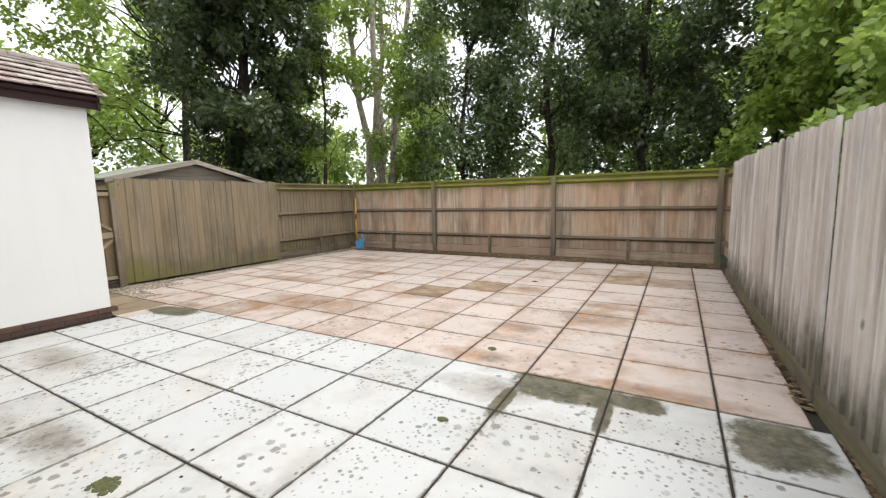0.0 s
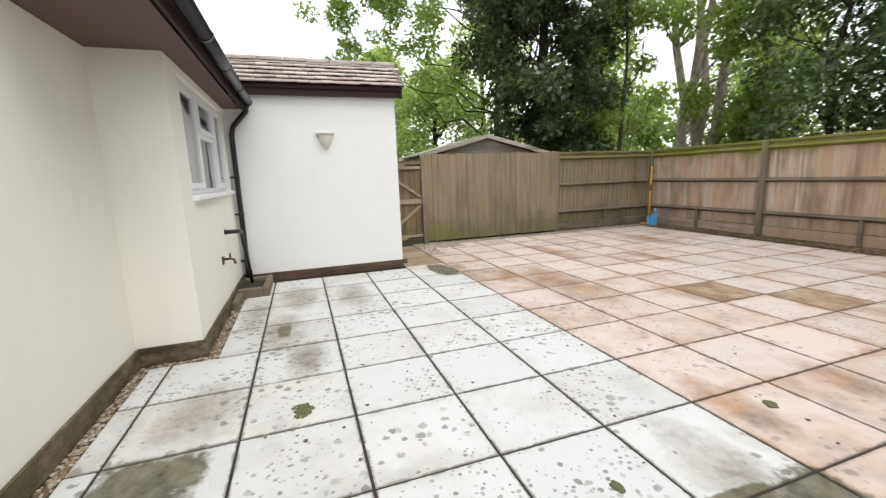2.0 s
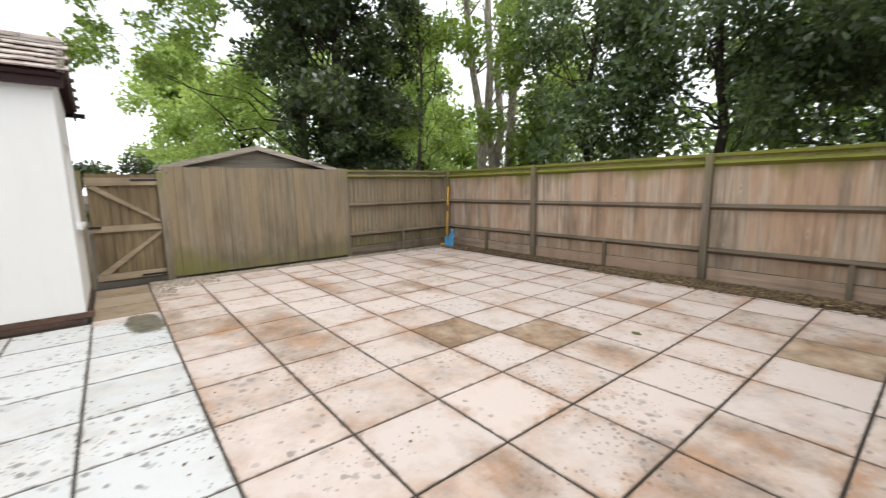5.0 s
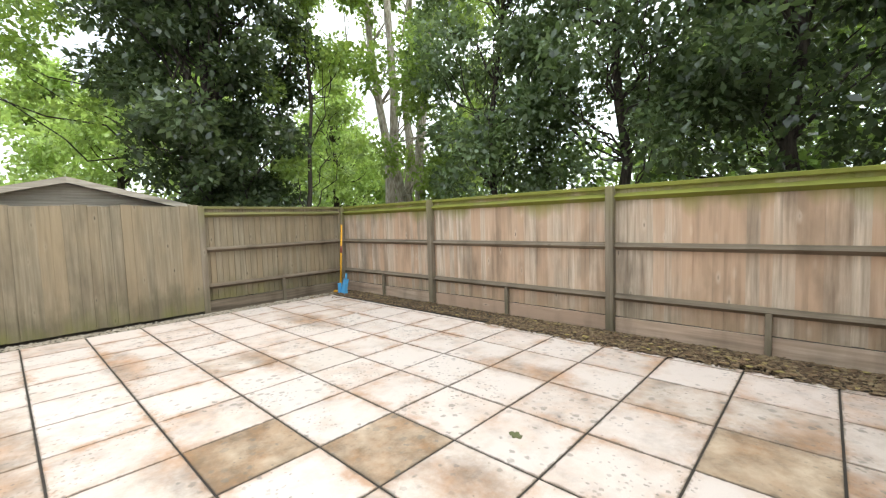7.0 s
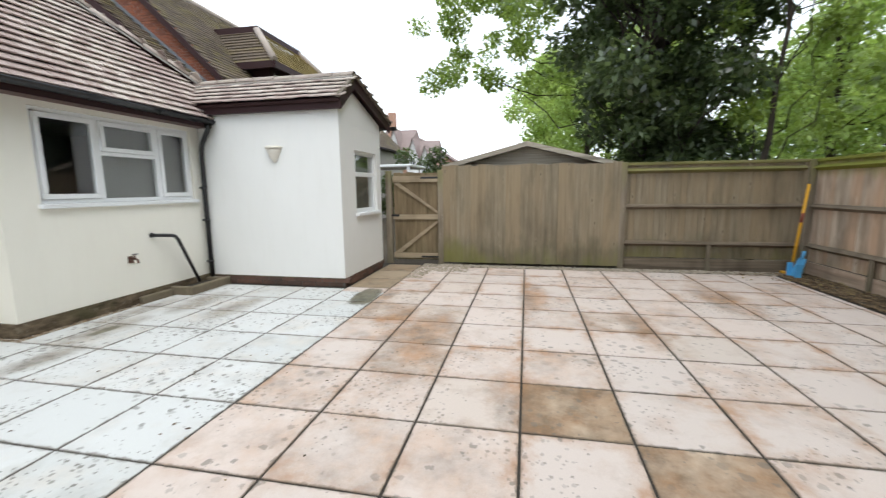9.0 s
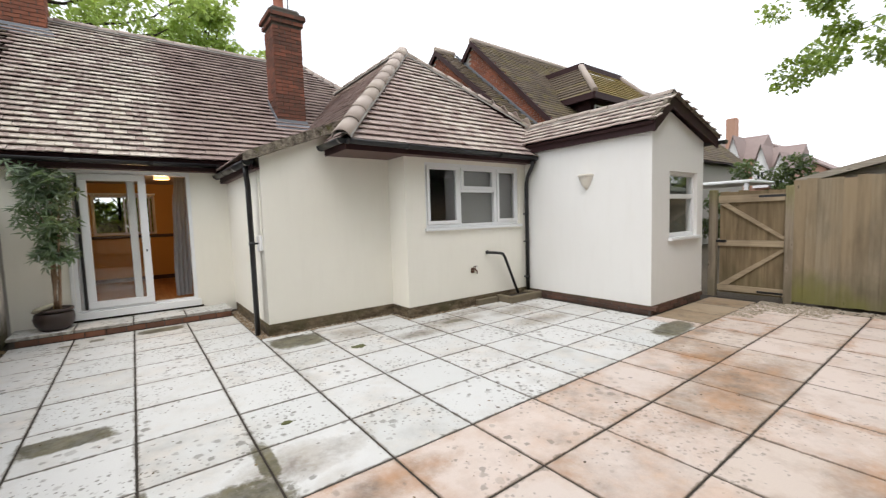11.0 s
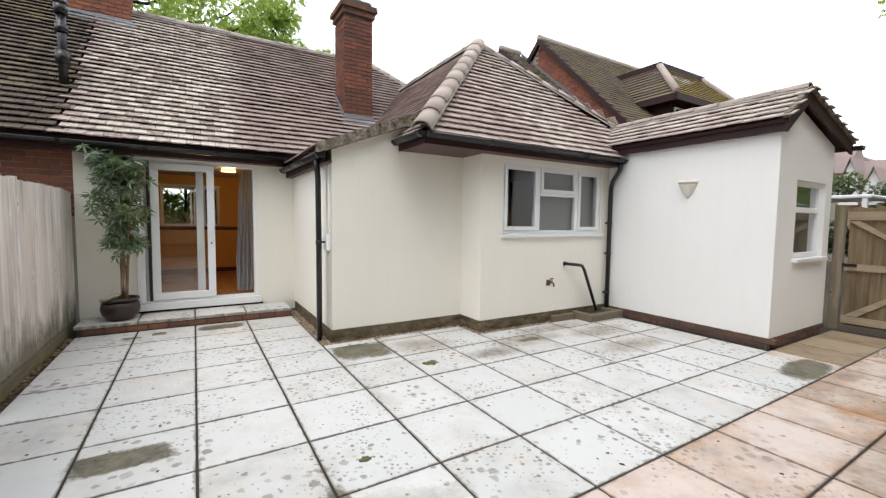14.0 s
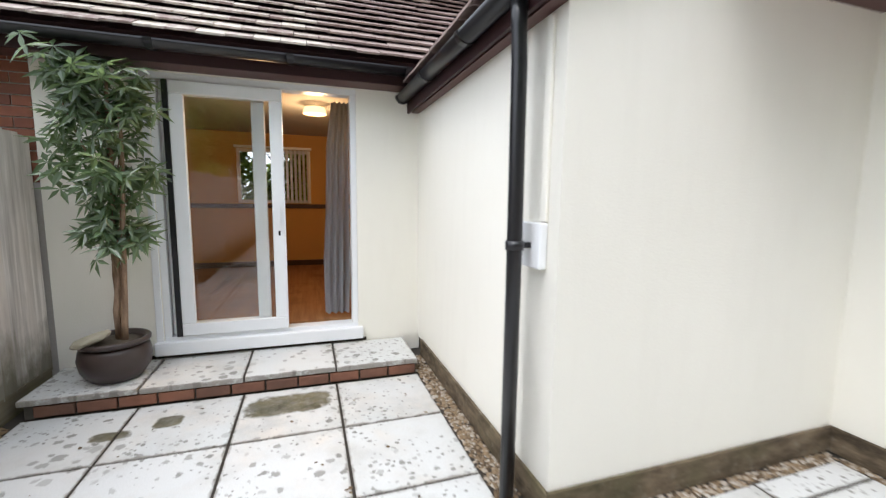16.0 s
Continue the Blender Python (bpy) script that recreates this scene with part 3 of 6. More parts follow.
# ---- roofs ----
def tiled_roof(name, o, u, v, poly, material, label, gauge=0.125, width=0.17, seed=1, singles=0, lift=0.026):
    """Plain tiles on a slope: o corner, u along the eave, v up the slope, poly the outline in metres of u and v."""
    o, u, v = Vector(o), Vector(u).normalized(), Vector(v).normalized()
    nrm = u.cross(v).normalized()
    if nrm.z < 0:
        nrm = -nrm
    roof = thing(name, o, label, "roof", kind="structure")
    rng = random.Random(seed)
    bm = extrude([o + u * a + v * b - nrm * 0.05 for a, b in poly], nrm * 0.045)
    deck = part("roof_deck", bm, FASCIA, roof)
    deck.matrix_parent_inverse = roof.matrix_basis.inverted()
    us, vs = [p[0] for p in poly], [p[1] for p in poly]
    verts, faces, ones = [], [], []
    shared = unit_box(width - 0.006, gauge * 1.25, 0.015, 0.0, "roof_tile", material)
    rot = Matrix((u, v, nrm)).transposed()
    rows = int((max(vs) - min(vs)) / gauge) + 1
    cols = int((max(us) - min(us)) / width) + 2
    for j in range(rows):
        for i in range(cols):
            a = min(us) + (i + (0.5 if j % 2 else 0.0)) * width
            b = min(vs) + (j + 0.5) * gauge
            if not inside((a, b), poly):
                continue
            c = o + u * a + v * b + nrm * (lift + rng.uniform(-0.003, 0.004))
            tilt = Matrix.Rotation(-0.245 + rng.uniform(-0.025, 0.025), 3, "X") @ Matrix.Rotation(rng.uniform(-0.015, 0.015), 3, "Z")
            m3 = rot @ tilt
            if len(ones) < singles:
                ones.append(piece("roof_tile", shared, roof, Matrix.Translation(c) @ m3.to_4x4()))
                continue
            k = len(verts)
            hx, hy, hz = (width - 0.006) / 2, gauge * 0.625, 0.0075
            for dx, dy, dz in ((-1, -1, -1), (1, -1, -1), (1, -1, 1), (-1, -1, 1), (1, 1, 1), (-1, 1, 1), (1, 1, -1), (-1, 1, -1)):
                verts.append(c + m3 @ Vector((dx * hx, dy * hy, dz * hz)))
            faces += [(k, k + 1, k + 2, k + 3), (k + 3, k + 2, k + 4, k + 5), (k + 1, k + 6, k + 4, k + 2), (k, k + 3, k + 5, k + 7)]
    if verts:
        me = bpy.data.meshes.new("tiles")
        me.from_pydata(verts, [], faces)
        rest = part_mesh("tiles", me, material, roof)
        rest.matrix_parent_inverse = roof.matrix_basis.inverted()
        rest["kind"] = "stuff"
    return roof


def ridge_line(name, a, b, material, label, radius=0.11, step=0.33, flat=0.75):
    """Half-round ridge tiles bedded in mortar from a to b."""
    a, b = Vector(a), Vector(b)
    n = max(1, round((b - a).length / step))
    d = (b - a).normalized()
    side = d.cross(Vector((0, 0, 1))).normalized()
    up = side.cross(d).normalized()
    top = thing(name, a, label, "ridge tiles", kind="structure")
    bm = bmesh.new()
    rings = []
    for t in (0.0, 1.0):
        p = a + (b - a) * t - up * 0.03
        rings.append([bm.verts.new(p + side * (radius * 1.02 * math.cos(s)) + up * (radius * 0.55 * math.sin(s))) for s in [math.pi * k / 8 for k in range(9)]])
    for k in range(8):
        bm.faces.new((rings[0][k], rings[0][k + 1], rings[1][k + 1], rings[1][k]))
    part("mortar_bed", bm, MORTAR, top).matrix_parent_inverse = top.matrix_basis.inverted()
    me = bpy.data.meshes.new("ridge_tile")
    bm = bmesh.new()
    ln = (b - a).length / n * 0.985
    prof = []
    for x, r in ((-ln / 2, radius), (ln / 2, radius * 0.94)):
        for rr in (r, r - 0.016):
            prof.append([bm.verts.new((x, rr * math.cos(s), rr * flat * math.sin(s))) for s in [math.pi * k / 10 for k in range(11)]])
    for k in range(10):
        bm.faces.new((prof[0][k], prof[0][k + 1], prof[2][k + 1], prof[2][k])).smooth = True
        bm.faces.new((prof[0][k + 1], prof[0][k], prof[1][k], prof[1][k + 1]))
        bm.faces.new((prof[2][k], prof[2][k + 1], prof[3][k + 1], prof[3][k]))
    bmesh.ops.recalc_face_normals(bm, faces=bm.faces[:])
    bm.to_mesh(me)
    bm.free()
    me.materials.append(material)
    rot = Matrix((d, side, up)).transposed().to_4x4()
    rng = random.Random(int(abs(a.x * 100)))
    for i in range(n):
        p = a + (b - a) * ((i + 0.5) / n)
        piece("ridge_tile", me, top, Matrix.Translation(p + up * rng.uniform(-0.006, 0.01)) @ rot @ Matrix.Rotation(rng.uniform(-0.03, 0.03), 4, "Z"))
    return top

# main roof: eave along x, rising away from the yard
EY, EZ, SL = -2.45, 2.50, 0.84
RY, RZ = -6.0, 2.50 + 0.84 * 3.55
vm = (0, -1, SL)
L = math.hypot(3.55, 3.55 * SL)
# u runs towards -x from the party line; outline in metres
tiled_roof("roof_main", (1.05, EY, EZ), (-1, 0, 0), vm, [(0, 0), (8.6, 0), (5.45, L), (0, L)], TILE, "brown plain clay tiles with a pale lichen patch", gauge=0.15, width=0.18, seed=3, singles=300)
tiled_roof("roof_neighbour_cottage", (9.0, EY, EZ), (-1, 0, 0), vm, [(0, 0), (7.944, 0), (7.944, L), (0, L)], TILE_DARK, "dark brown mossy plain tiles over the adjoining cottage", gauge=0.15, width=0.18, seed=4, singles=300)
tiled_roof("roof_main_hip", (-4.4, RY, RZ), (0, 1, 0), (-1, 0, -0.84), [(0, 0), (3.55, 4.64), (-3.55, 4.64)], TILE, "tiled hipped end of the main roof", seed=5)
tiled_roof("roof_main_back", (9.0, RY - 3.55, EZ), (-1, 0, 0), (0, 1, SL), [(0, 0), (13.4, 0), (13.4, L), (0, L)], TILE_DARK, "dark tiled rear slope of the main roof", gauge=0.3, width=0.5, seed=6)
ridge_line("ridge_main", (9.0, RY, RZ + 0.02), (-4.4, RY, RZ + 0.02), RIDGE, "brown half-round ridge tiles along the main roof")

ridge_line("hip_main", (-4.4, RY, RZ + 0.02), (-7.5, EY - 0.05, EZ + 0.08), RIDGE, "brown hip tiles at the end of the main roof", radius=0.1)

# bay roof with its hip
HX, HY, HZ = -4.80, -1.80, 4.63
BX, BY, BZ = -2.62, 0.22, 2.50
vb = Vector((0, HY - BY, HZ - BZ))
hb = vb.length
tiled_roof("roof_bay", (BX, BY, BZ), (-1, 0, 0), vb, [(0, 0), (3.55, 0), (4.13, 0.61), (-(HX - BX), hb)], TILE_BAY, "weathered brown clay tiles on the hipped bay roof", seed=7, singles=300)
vx = Vector((HX - BX, 0, HZ - BZ))
tiled_roof("roof_extension_upper", (BX, BY, BZ), (0, -1, 0), vx, [(0, 0), (5.2, 0.0), (5.2, vx.length), (-(HY - BY), vx.length)], TILE_BAY, "weathered tiles on the side of the hipped roof", seed=8, singles=300)
tiled_roof("roof_extension_lower", (-1.62, -0.40, 2.33), (0, -1, 0), (-1.0, 0, 0.40), [(0.09, 0), (2.6, 0), (2.6, 1.5), (0.09, 1.5)], TILE, "tiled lean-to slope above the side wall", seed=9, singles=300)
ridge_line("hip_bay", (BX + 0.06, BY + 0.06, BZ + 0.03), (HX, HY, HZ + 0.04), RIDGE, "thick pale mortared hip tiles on the bay roof", radius=0.125, step=0.36)
ridge_line("ridge_extension", (HX, HY, HZ + 0.03), (HX, -5.0, HZ + 0.03), RIDGE, "ridge tiles running back from the hip", radius=0.11)
ridge_line("hip_bay_far", (HX, HY, HZ + 0.03), (-6.75, -0.2, 3.05), RIDGE, "hip tiles falling towards the utility roof", radius=0.085)
tiled_roof("roof_bay_far", (HX, HY, HZ), (0, 1, 0), (-1.95, 0, -1.58), [(0, 0), (1.6, 2.51), (-3.2, 2.51), (-3.2, 0)], TILE_BAY, "tiled far side of the hipped roof", gauge=0.2, width=0.3, seed=10)

# utility roof
tiled_roof("roof_utility", (-6.10, 2.37, 2.70), (0, -1, 0), (-0.55, 0, 0.41), [(0.02, 0), (2.48, 0), (2.88, 0.69), (0.02, 0.69)], TILE_BAY, "pale weathered tiles on the utility roof", seed=11, singles=300)
tiled_roof("roof_utility_far", (-8.22, 2.37, 2.64), (0, -1, 0), (1.57, 0, 0.47), [(0.02, 0), (3.9, 0), (3.9, 1.64), (0.02, 1.64)], TILE_BAY, "tiled outer slope of the utility roof", seed=12)
ridge_line("ridge_utility", (-6.65, 2.38, 3.115), (-6.65, -0.55, 3.115), RIDGE, "brown ridge tiles along the utility roof", radius=0.09)


# ---- gutters, fascias and pipes ----
def gutter(name, a, b, label, radius=0.058, brackets=0.9):
    a, b = Vector(a), Vector(b)
    d = (b - a).normalized()
    side = d.cross(Vector((0, 0, 1))).normalized()
    g = thing(name, a, label, "gutter", kind="structure")
    bm = bmesh.new()
    rings = []
    for p in (a, b):
        rings.append([bm.verts.new(p + side * (r * math.cos(s)) + Vector((0, 0, r * math.sin(s)))) for r in (radius, radius - 0.006) for s in [math.pi + math.pi * k / 10 for k in range(11)]])
    for k in list(range(10)) + list(range(11, 21)):
        bm.faces.new((rings[0][k], rings[0][k + 1], rings[1][k + 1], rings[1][k])).smooth = True
    for r0, r1 in ((0, 11), (10, 21)):
        bm.faces.new((rings[0][r0], rings[0][r1], rings[1][r1], rings[1][r0]))
    for ring in rings:
        bm.faces.new(ring[:11])
    bmesh.ops.recalc_face_normals(bm, faces=bm.faces[:])
    part("channel", bm, BLACK, g).matrix_parent_inverse = g.matrix_basis.inverted()
    n = max(1, round((b - a).length / brackets))
    for i in range(n + 1):
        p = a + (b - a) * (i / n)
        bm = bmesh.new()
        pts = [p - d * 0.025 + side * ((radius + 0.006) * math.cos(s)) + Vector((0, 0, (radius + 0.006) * math.sin(s))) for s in [math.pi + math.pi * k / 10 for k in range(11)]]
        extrude(pts, d * 0.05, bm)
        part("bracket", bm, BLACK, g).matrix_parent_inverse = g.matrix_basis.inverted()
    return g


def fascia(name, a, b, drop, thick, label):
    """A board along a line from a to b, hanging by drop below it."""
    a, b = Vector(a), Vector(b)
    d = (b - a).normalized()
    side = d.cross(Vector((0, 0, 1))).normalized() * thick
    z = Vector((0, 0, -drop))
    return setting(name, extrude([a, b, b + z, a + z], side), FASCIA, label, "fascia board")

gutter("gutter_main", (9.0, EY - 0.01, 2.47), (WX + 0.19, EY - 0.01, 2.45), "long black plastic gutter below the tiles")
fascia("fascia_main", (9.0, -2.54, 2.50), (WX, -2.54, 2.50), 0.16, -0.022, "dark fascia board behind the black gutter")
setting("soffit_main", box(WX, WY + 0.001, 2.345, 9.0, -2.55, 2.365), SOFFIT, "dark painted soffit above the patio door", "soffit")
gutter("gutter_side", (-1.63, -2.72, 2.30), (-1.63, -0.45, 2.27), "black plastic gutter over the side wall")
fascia("fascia_side", (-1.70, -2.9, 2.34), (-1.70, -0.50, 2.34), 0.17, 0.02, "dark maroon fascia under the side eave")
setting("soffit_side", box(-1.784, -2.77, 2.175, -1.721, -0.5, 2.19), SOFFIT, "narrow maroon soffit of the side eave", "soffit")
gutter("gutter_bay", (BX - 0.02, BY + 0.05, 2.50), (-6.16, BY + 0.05, 2.485), "black plastic gutter along the bay eave")
gutter("gutter_bay_return", (BX + 0.05, -0.40, 2.50), (BX + 0.05, BY + 0.05, 2.50), "short black gutter on the bay corner")
fascia("fascia_bay", (BX - 0.03, BY - 0.04, 2.51), (-6.249, BY - 0.04, 2.51), 0.125, 0.022, "maroon fascia board along the bay eave")
fascia("fascia_bay_return", (BX - 0.03, BY - 0.04, 2.51), (BX - 0.03, -0.50, 2.51), 0.125, 0.022, "maroon fascia on the bay corner")
setting("soffit_bay", prism([(BX - 0.04, BY - 0.07), (BX - 0.04, -0.519), (-3.657, -0.519), (-3.657, -0.049), (-6.249, -0.049), (-6.249, BY - 0.07)], 2.395, 2.41), SOFFIT, "maroon painted soffit under the overhanging eave", "soffit")
fascia("fascia_utility", (-6.16, 2.36, 2.70), (-6.16, -0.1, 2.70), 0.13, 0.03, "dark maroon fascia along the utility eave")
setting("verge_utility_near", extrude([(-6.13, 2.37, 2.55), (-6.13, 2.37, 2.72), (-6.65, 2.37, 3.10), (-6.65, 2.37, 2.93)], (0, -0.03, 0)), FASCIA, "dark maroon bargeboard on the utility gable", "bargeboard")
setting("verge_utility_far", extrude([(-6.651, 2.37, 2.93), (-6.651, 2.37, 3.10), (-8.25, 2.37, 2.65), (-8.25, 2.37, 2.49)], (0, -0.03, 0)), FASCIA, "dark maroon bargeboard falling to the far eave", "bargeboard")
setting("verge_cap_near", extrude([(-6.08, 2.33, 2.70), (-6.08, 2.33, 2.745), (-6.65, 2.33, 3.15), (-6.65, 2.33, 3.10)], (0, 0.065, 0)), VERGE, "brown mortar edge along the gable tiles", "verge")
setting("verge_cap_far", extrude([(-6.652, 2.33, 3.10), (-6.652, 2.33, 3.15), (-8.26, 2.33, 2.69), (-8.26, 2.33, 2.63)], (0, 0.065, 0)), VERGE, "mossy mortar edge along the far gable tiles", "verge")
gutter("gutter_utility", (-8.28, -1.5, 2.60), (-8.28, 2.45, 2.60), "black gutter end sticking out past the gable")
setting("verge_extension", extrude([(-1.60, -0.395, 2.262), (-1.60, -0.395, 2.375), (-3.0, -0.395, 2.945), (-3.0, -0.395, 2.80)], (0, -0.135, 0)), VERGE, "rough mortar verge under the tile edge", "verge")


# ---- fences ----
def board_mesh(w, h, t, material, lean=0.0, name="board"):
    """A feather-edge board, one long edge thicker than the other, top a little worn."""
    me = bpy.data.meshes.new(name)
    bm = box(-w / 2, -t / 2, 0, w / 2, t / 2, h)
    for v in bm.verts:
        if v.co.x > 0 and v.co.y > 0:
            v.co.y = 0.0
        if v.co.z > h / 2:
            v.co.z += lean * v.co.x
    bm.to_mesh(me)
    bm.free()
    me.materials.append(material)
    return me


def board_run(fence, a, b, z0, z1, material, seed, width=0.1, face=1.0, saw=0.13):
    """Upright overlapping boards from a to b (plan); face turns the sloping side."""
    a, b = Vector((*a, 0)), Vector((*b, 0))
    n = max(1, round((b - a).length / width))
    d = (b - a).normalized()
    ang = math.atan2(d.y, d.x) + (0 if face > 0 else math.pi)
    rng = random.Random(seed)
    kinds = [board_mesh(width * 1.16, z1 - z0 + dz, 0.026, material, ln) for dz, ln in ((0.0, 0.0), (-0.012, 0.05), (0.014, -0.05))] + [board_mesh(width * 1.04, z1 - z0 + 0.006, 0.03, material, 0.02), board_mesh(width * 1.24, z1 - z0 - 0.006, 0.024, material, -0.03)]
    for i in range(n):
        p = a + d * ((i + 0.5) * (b - a).length / n)
        q = p + Vector((-d.y, d.x, 0)) * rng.uniform(-0.004, 0.004)
        m = Matrix.Translation((q.x, q.y, z0 + rng.uniform(-0.004, 0.004))) @ Matrix.Rotation(ang + rng.uniform(-0.05, 0.05) + saw, 4, "Z") @ Matrix.Rotation(rng.uniform(-0.006, 0.006), 4, "Y")
        piece("board", rng.choice(kinds), fence, m)


def under(ob, parent):
    ob.parent = parent
    ob.matrix_parent_inverse = parent.matrix_basis.inverted()
    return ob


def fence_post(fence, x, y, top=1.86, w=0.1, h0=-0.1):
    bm = box(x - w / 2, y - w / 2, h0, x + w / 2, y + w / 2, top, 0.008)
    under(part("post", bm, POST), fence)


def rail(fence, a, b, z, material, size=0.075):
    """An arris rail of triangular section, its ridge towards the yard."""
    a, b = Vector((*a, z)), Vector((*b, z))
    d = (b - a).normalized()
    s = d.cross(Vector((0, 0, 1)))
    under(part("rail", extrude([a + Vector((0, 0, size * 0.62)), a - Vector((0, 0, size * 0.62)), a + s * size], b - a), material), fence)

YB = 9.45
back = thing("fence_back", (-3.9, YB, 0), "weathered timber fence with green algae on top", "fence", kind="structure")
board_run(back, (-8.5, YB + 0.07), (0.84, YB + 0.07), 0.2, 1.84, BOARD, 21, face=-1)
for x0, x1 in ((-8.42, -5.72), (-5.62, -2.52), (-2.42, 0.68)):
    for z in (0.45, 1.10, 1.72):
        rail(back, (x0, YB + 0.055), (x1, YB + 0.055), z, RAIL)
    under(part("gravel_board", box(x0, YB + 0.03, -0.03, x1, YB + 0.06, 0.19, 0.004), GROUND_BOARD_X), back)
    xm = (x0 + x1) / 2
    under(part("stake", box(xm - 0.03, YB - 0.012, -0.1, xm + 0.03, YB + 0.029, 0.44, 0.005), POST), back)
for x in (-8.47, -5.67, -2.47, 0.73):
    fence_post(back, x, YB)
under(part("capping", box(-8.5, YB + 0.02, 1.815, 0.84, YB + 0.11, 1.865, 0.006), RAIL), back)

left = thing("fence_left", (-8.4, 6.5, 0), "brown timber fence, half boarded and half with open rails", "fence", kind="structure")
board_run(left, (-8.48, 6.6), (-8.48, YB), 0.2, 1.84, BOARD_BROWN, 22)
for z in (0.45, 1.10, 1.72):
    rail(left, (-8.465, 6.62), (-8.465, YB - 0.1), z, RAIL_Y)
under(part("gravel_board", box(-8.455, 6.62, -0.03, -8.43, YB - 0.05, 0.19, 0.004), RAIL_Y), left)
under(part("stake", box(-8.43, 7.97, -0.1, -8.39, 8.03, 0.44, 0.005), POST), left)
under(part("capping", box(-8.52, 6.6, 1.815, -8.43, YB - 0.06, 1.865, 0.006), RAIL_Y), left)
fence_post(left, -8.40, 6.57, 1.87)
board_run(left, (-8.37, 3.36), (-8.37, 6.52), 0.04, 1.87, BOARD_BROWN, 23, width=0.13, saw=0.06)
for z in (0.45, 1.10, 1.65):
    under(part("rail", box(-8.47, 3.36, z - 0.04, -8.39, 6.52, z + 0.04), RAIL_Y), left)

right = thing("fence_right", (0.9, 3, 0), "silver-grey close-boarded timber fence along the yard", "fence", kind="structure")
RF = [((1.03, -2.75), (1.0, 0.24)), ((0.985, 0.44), (0.86, 3.3)), ((0.855, 3.34), (0.80, 6.0)), ((0.80, 6.02), (0.78, 8.1))]
for i, (a, b) in enumerate(RF):
    board_run(right, a, b, 0.13, 1.83 + (0.03 if i > 1 else 0.0), BOARD_GREY, 30 + i, width=0.13, saw=-0.07)
    under(part("gravel_board", extrude([(a[0] - 0.02, a[1], -0.05), (b[0] - 0.02, b[1], -0.05), (b[0] - 0.02, b[1], 0.15), (a[0] - 0.02, a[1], 0.15)], (0.03, 0, 0)), GROUND_BOARD), right)
    for z in (0.45, 1.1, 1.65):
        under(part("rail", extrude([(a[0] + 0.02, a[1], z), (b[0] + 0.02, b[1], z), (b[0] + 0.02, b[1], z + 0.08), (a[0] + 0.02, a[1], z + 0.08)], (0.05, 0, 0)), RAIL_Y), right)
for x, y in ((1.09, 0.34), (0.92, 3.32), (0.87, 6.0), (0.85, 8.15), (1.06, -2.70)):
    fence_post(right, x + 0.06, y, 1.82)
board_run(right, (0.88, 8.15), (0.86, YB), 0.2, 1.84, BOARD, 40, face=-1)
for z in (0.45, 1.10, 1.72):
    rail(right, (0.845, YB - 0.05), (0.865, 8.2), z, RAIL_Y)

# gate
GATE_BRACE = wood_mat("pale_gate_brace", (0.47, 0.38, 0.26), (0.27, 0.21, 0.14), axis=1, stains=0.35, streaks=0.3, vary=0.15)
GATE_BOARD = wood_mat("ochre_gate_board", (0.31, 0.235, 0.14), (0.16, 0.118, 0.07), stains=0.5, streaks=0.35, vary=0.2, damp=0.4)
gate = thing("garden_gate", (-8.38, 2.8, 0), "closed ledged and braced timber garden gate", "gate")
board_run(gate, (-8.44, 2.36), (-8.44, 3.24), 0.07, 1.76, GATE_BOARD, 50, width=0.125)
for nm, pts in (("top_ledge", [(2.34, 1.58), (3.25, 1.58), (3.25, 1.70), (2.34, 1.70)]), ("middle_ledge", [(2.34, 0.86), (3.25, 0.86), (3.25, 0.96), (2.34, 0.96)]), ("bottom_ledge", [(2.34, 0.10), (3.25, 0.10), (3.25, 0.20), (2.34, 0.20)])):
    under(part(nm, extrude([(-8.425, y, z) for y, z in pts], (0.035, 0, 0)), GATE_BRACE), gate)
for nm, pts in (("upper_brace", [(2.36, 1.56), (2.46, 1.575), (3.24, 1.02), (3.24, 0.965)]), ("lower_brace", [(2.36, 0.205), (2.5, 0.205), (3.24, 0.80), (3.24, 0.855)])):
    under(part(nm, extrude([(-8.422, y, z) for y, z in pts], (0.03, 0, 0)), GATE_BRACE), gate)
for z in (1.66, 0.13):
    under(part("strap_hinge", box(-8.39, 2.9, z - 0.018, -8.384, 3.3, z + 0.018, 0.002), BLACK, label="black iron strap hinge"), gate)
under(part("latch", box(-8.39, 2.3, 0.92, -8.37, 2.47, 0.96, 0.003), BLACK, label="black gate latch"), gate)
for y in (2.26, 3.30):
    tagged(part("gate_post", box(-8.46, y - 0.055, -0.1, -8.35, y + 0.055, 1.80, 0.008), POST), "square brown timber post carrying the garden gate", "post", "gate posts")

# ---- paving slabs, last of the structure ----
patio = thing("patio_paving", (-3, 3, 0), "square concrete paving slabs, grey and buff, stained", "paving", kind="structure")
SLABS = {}
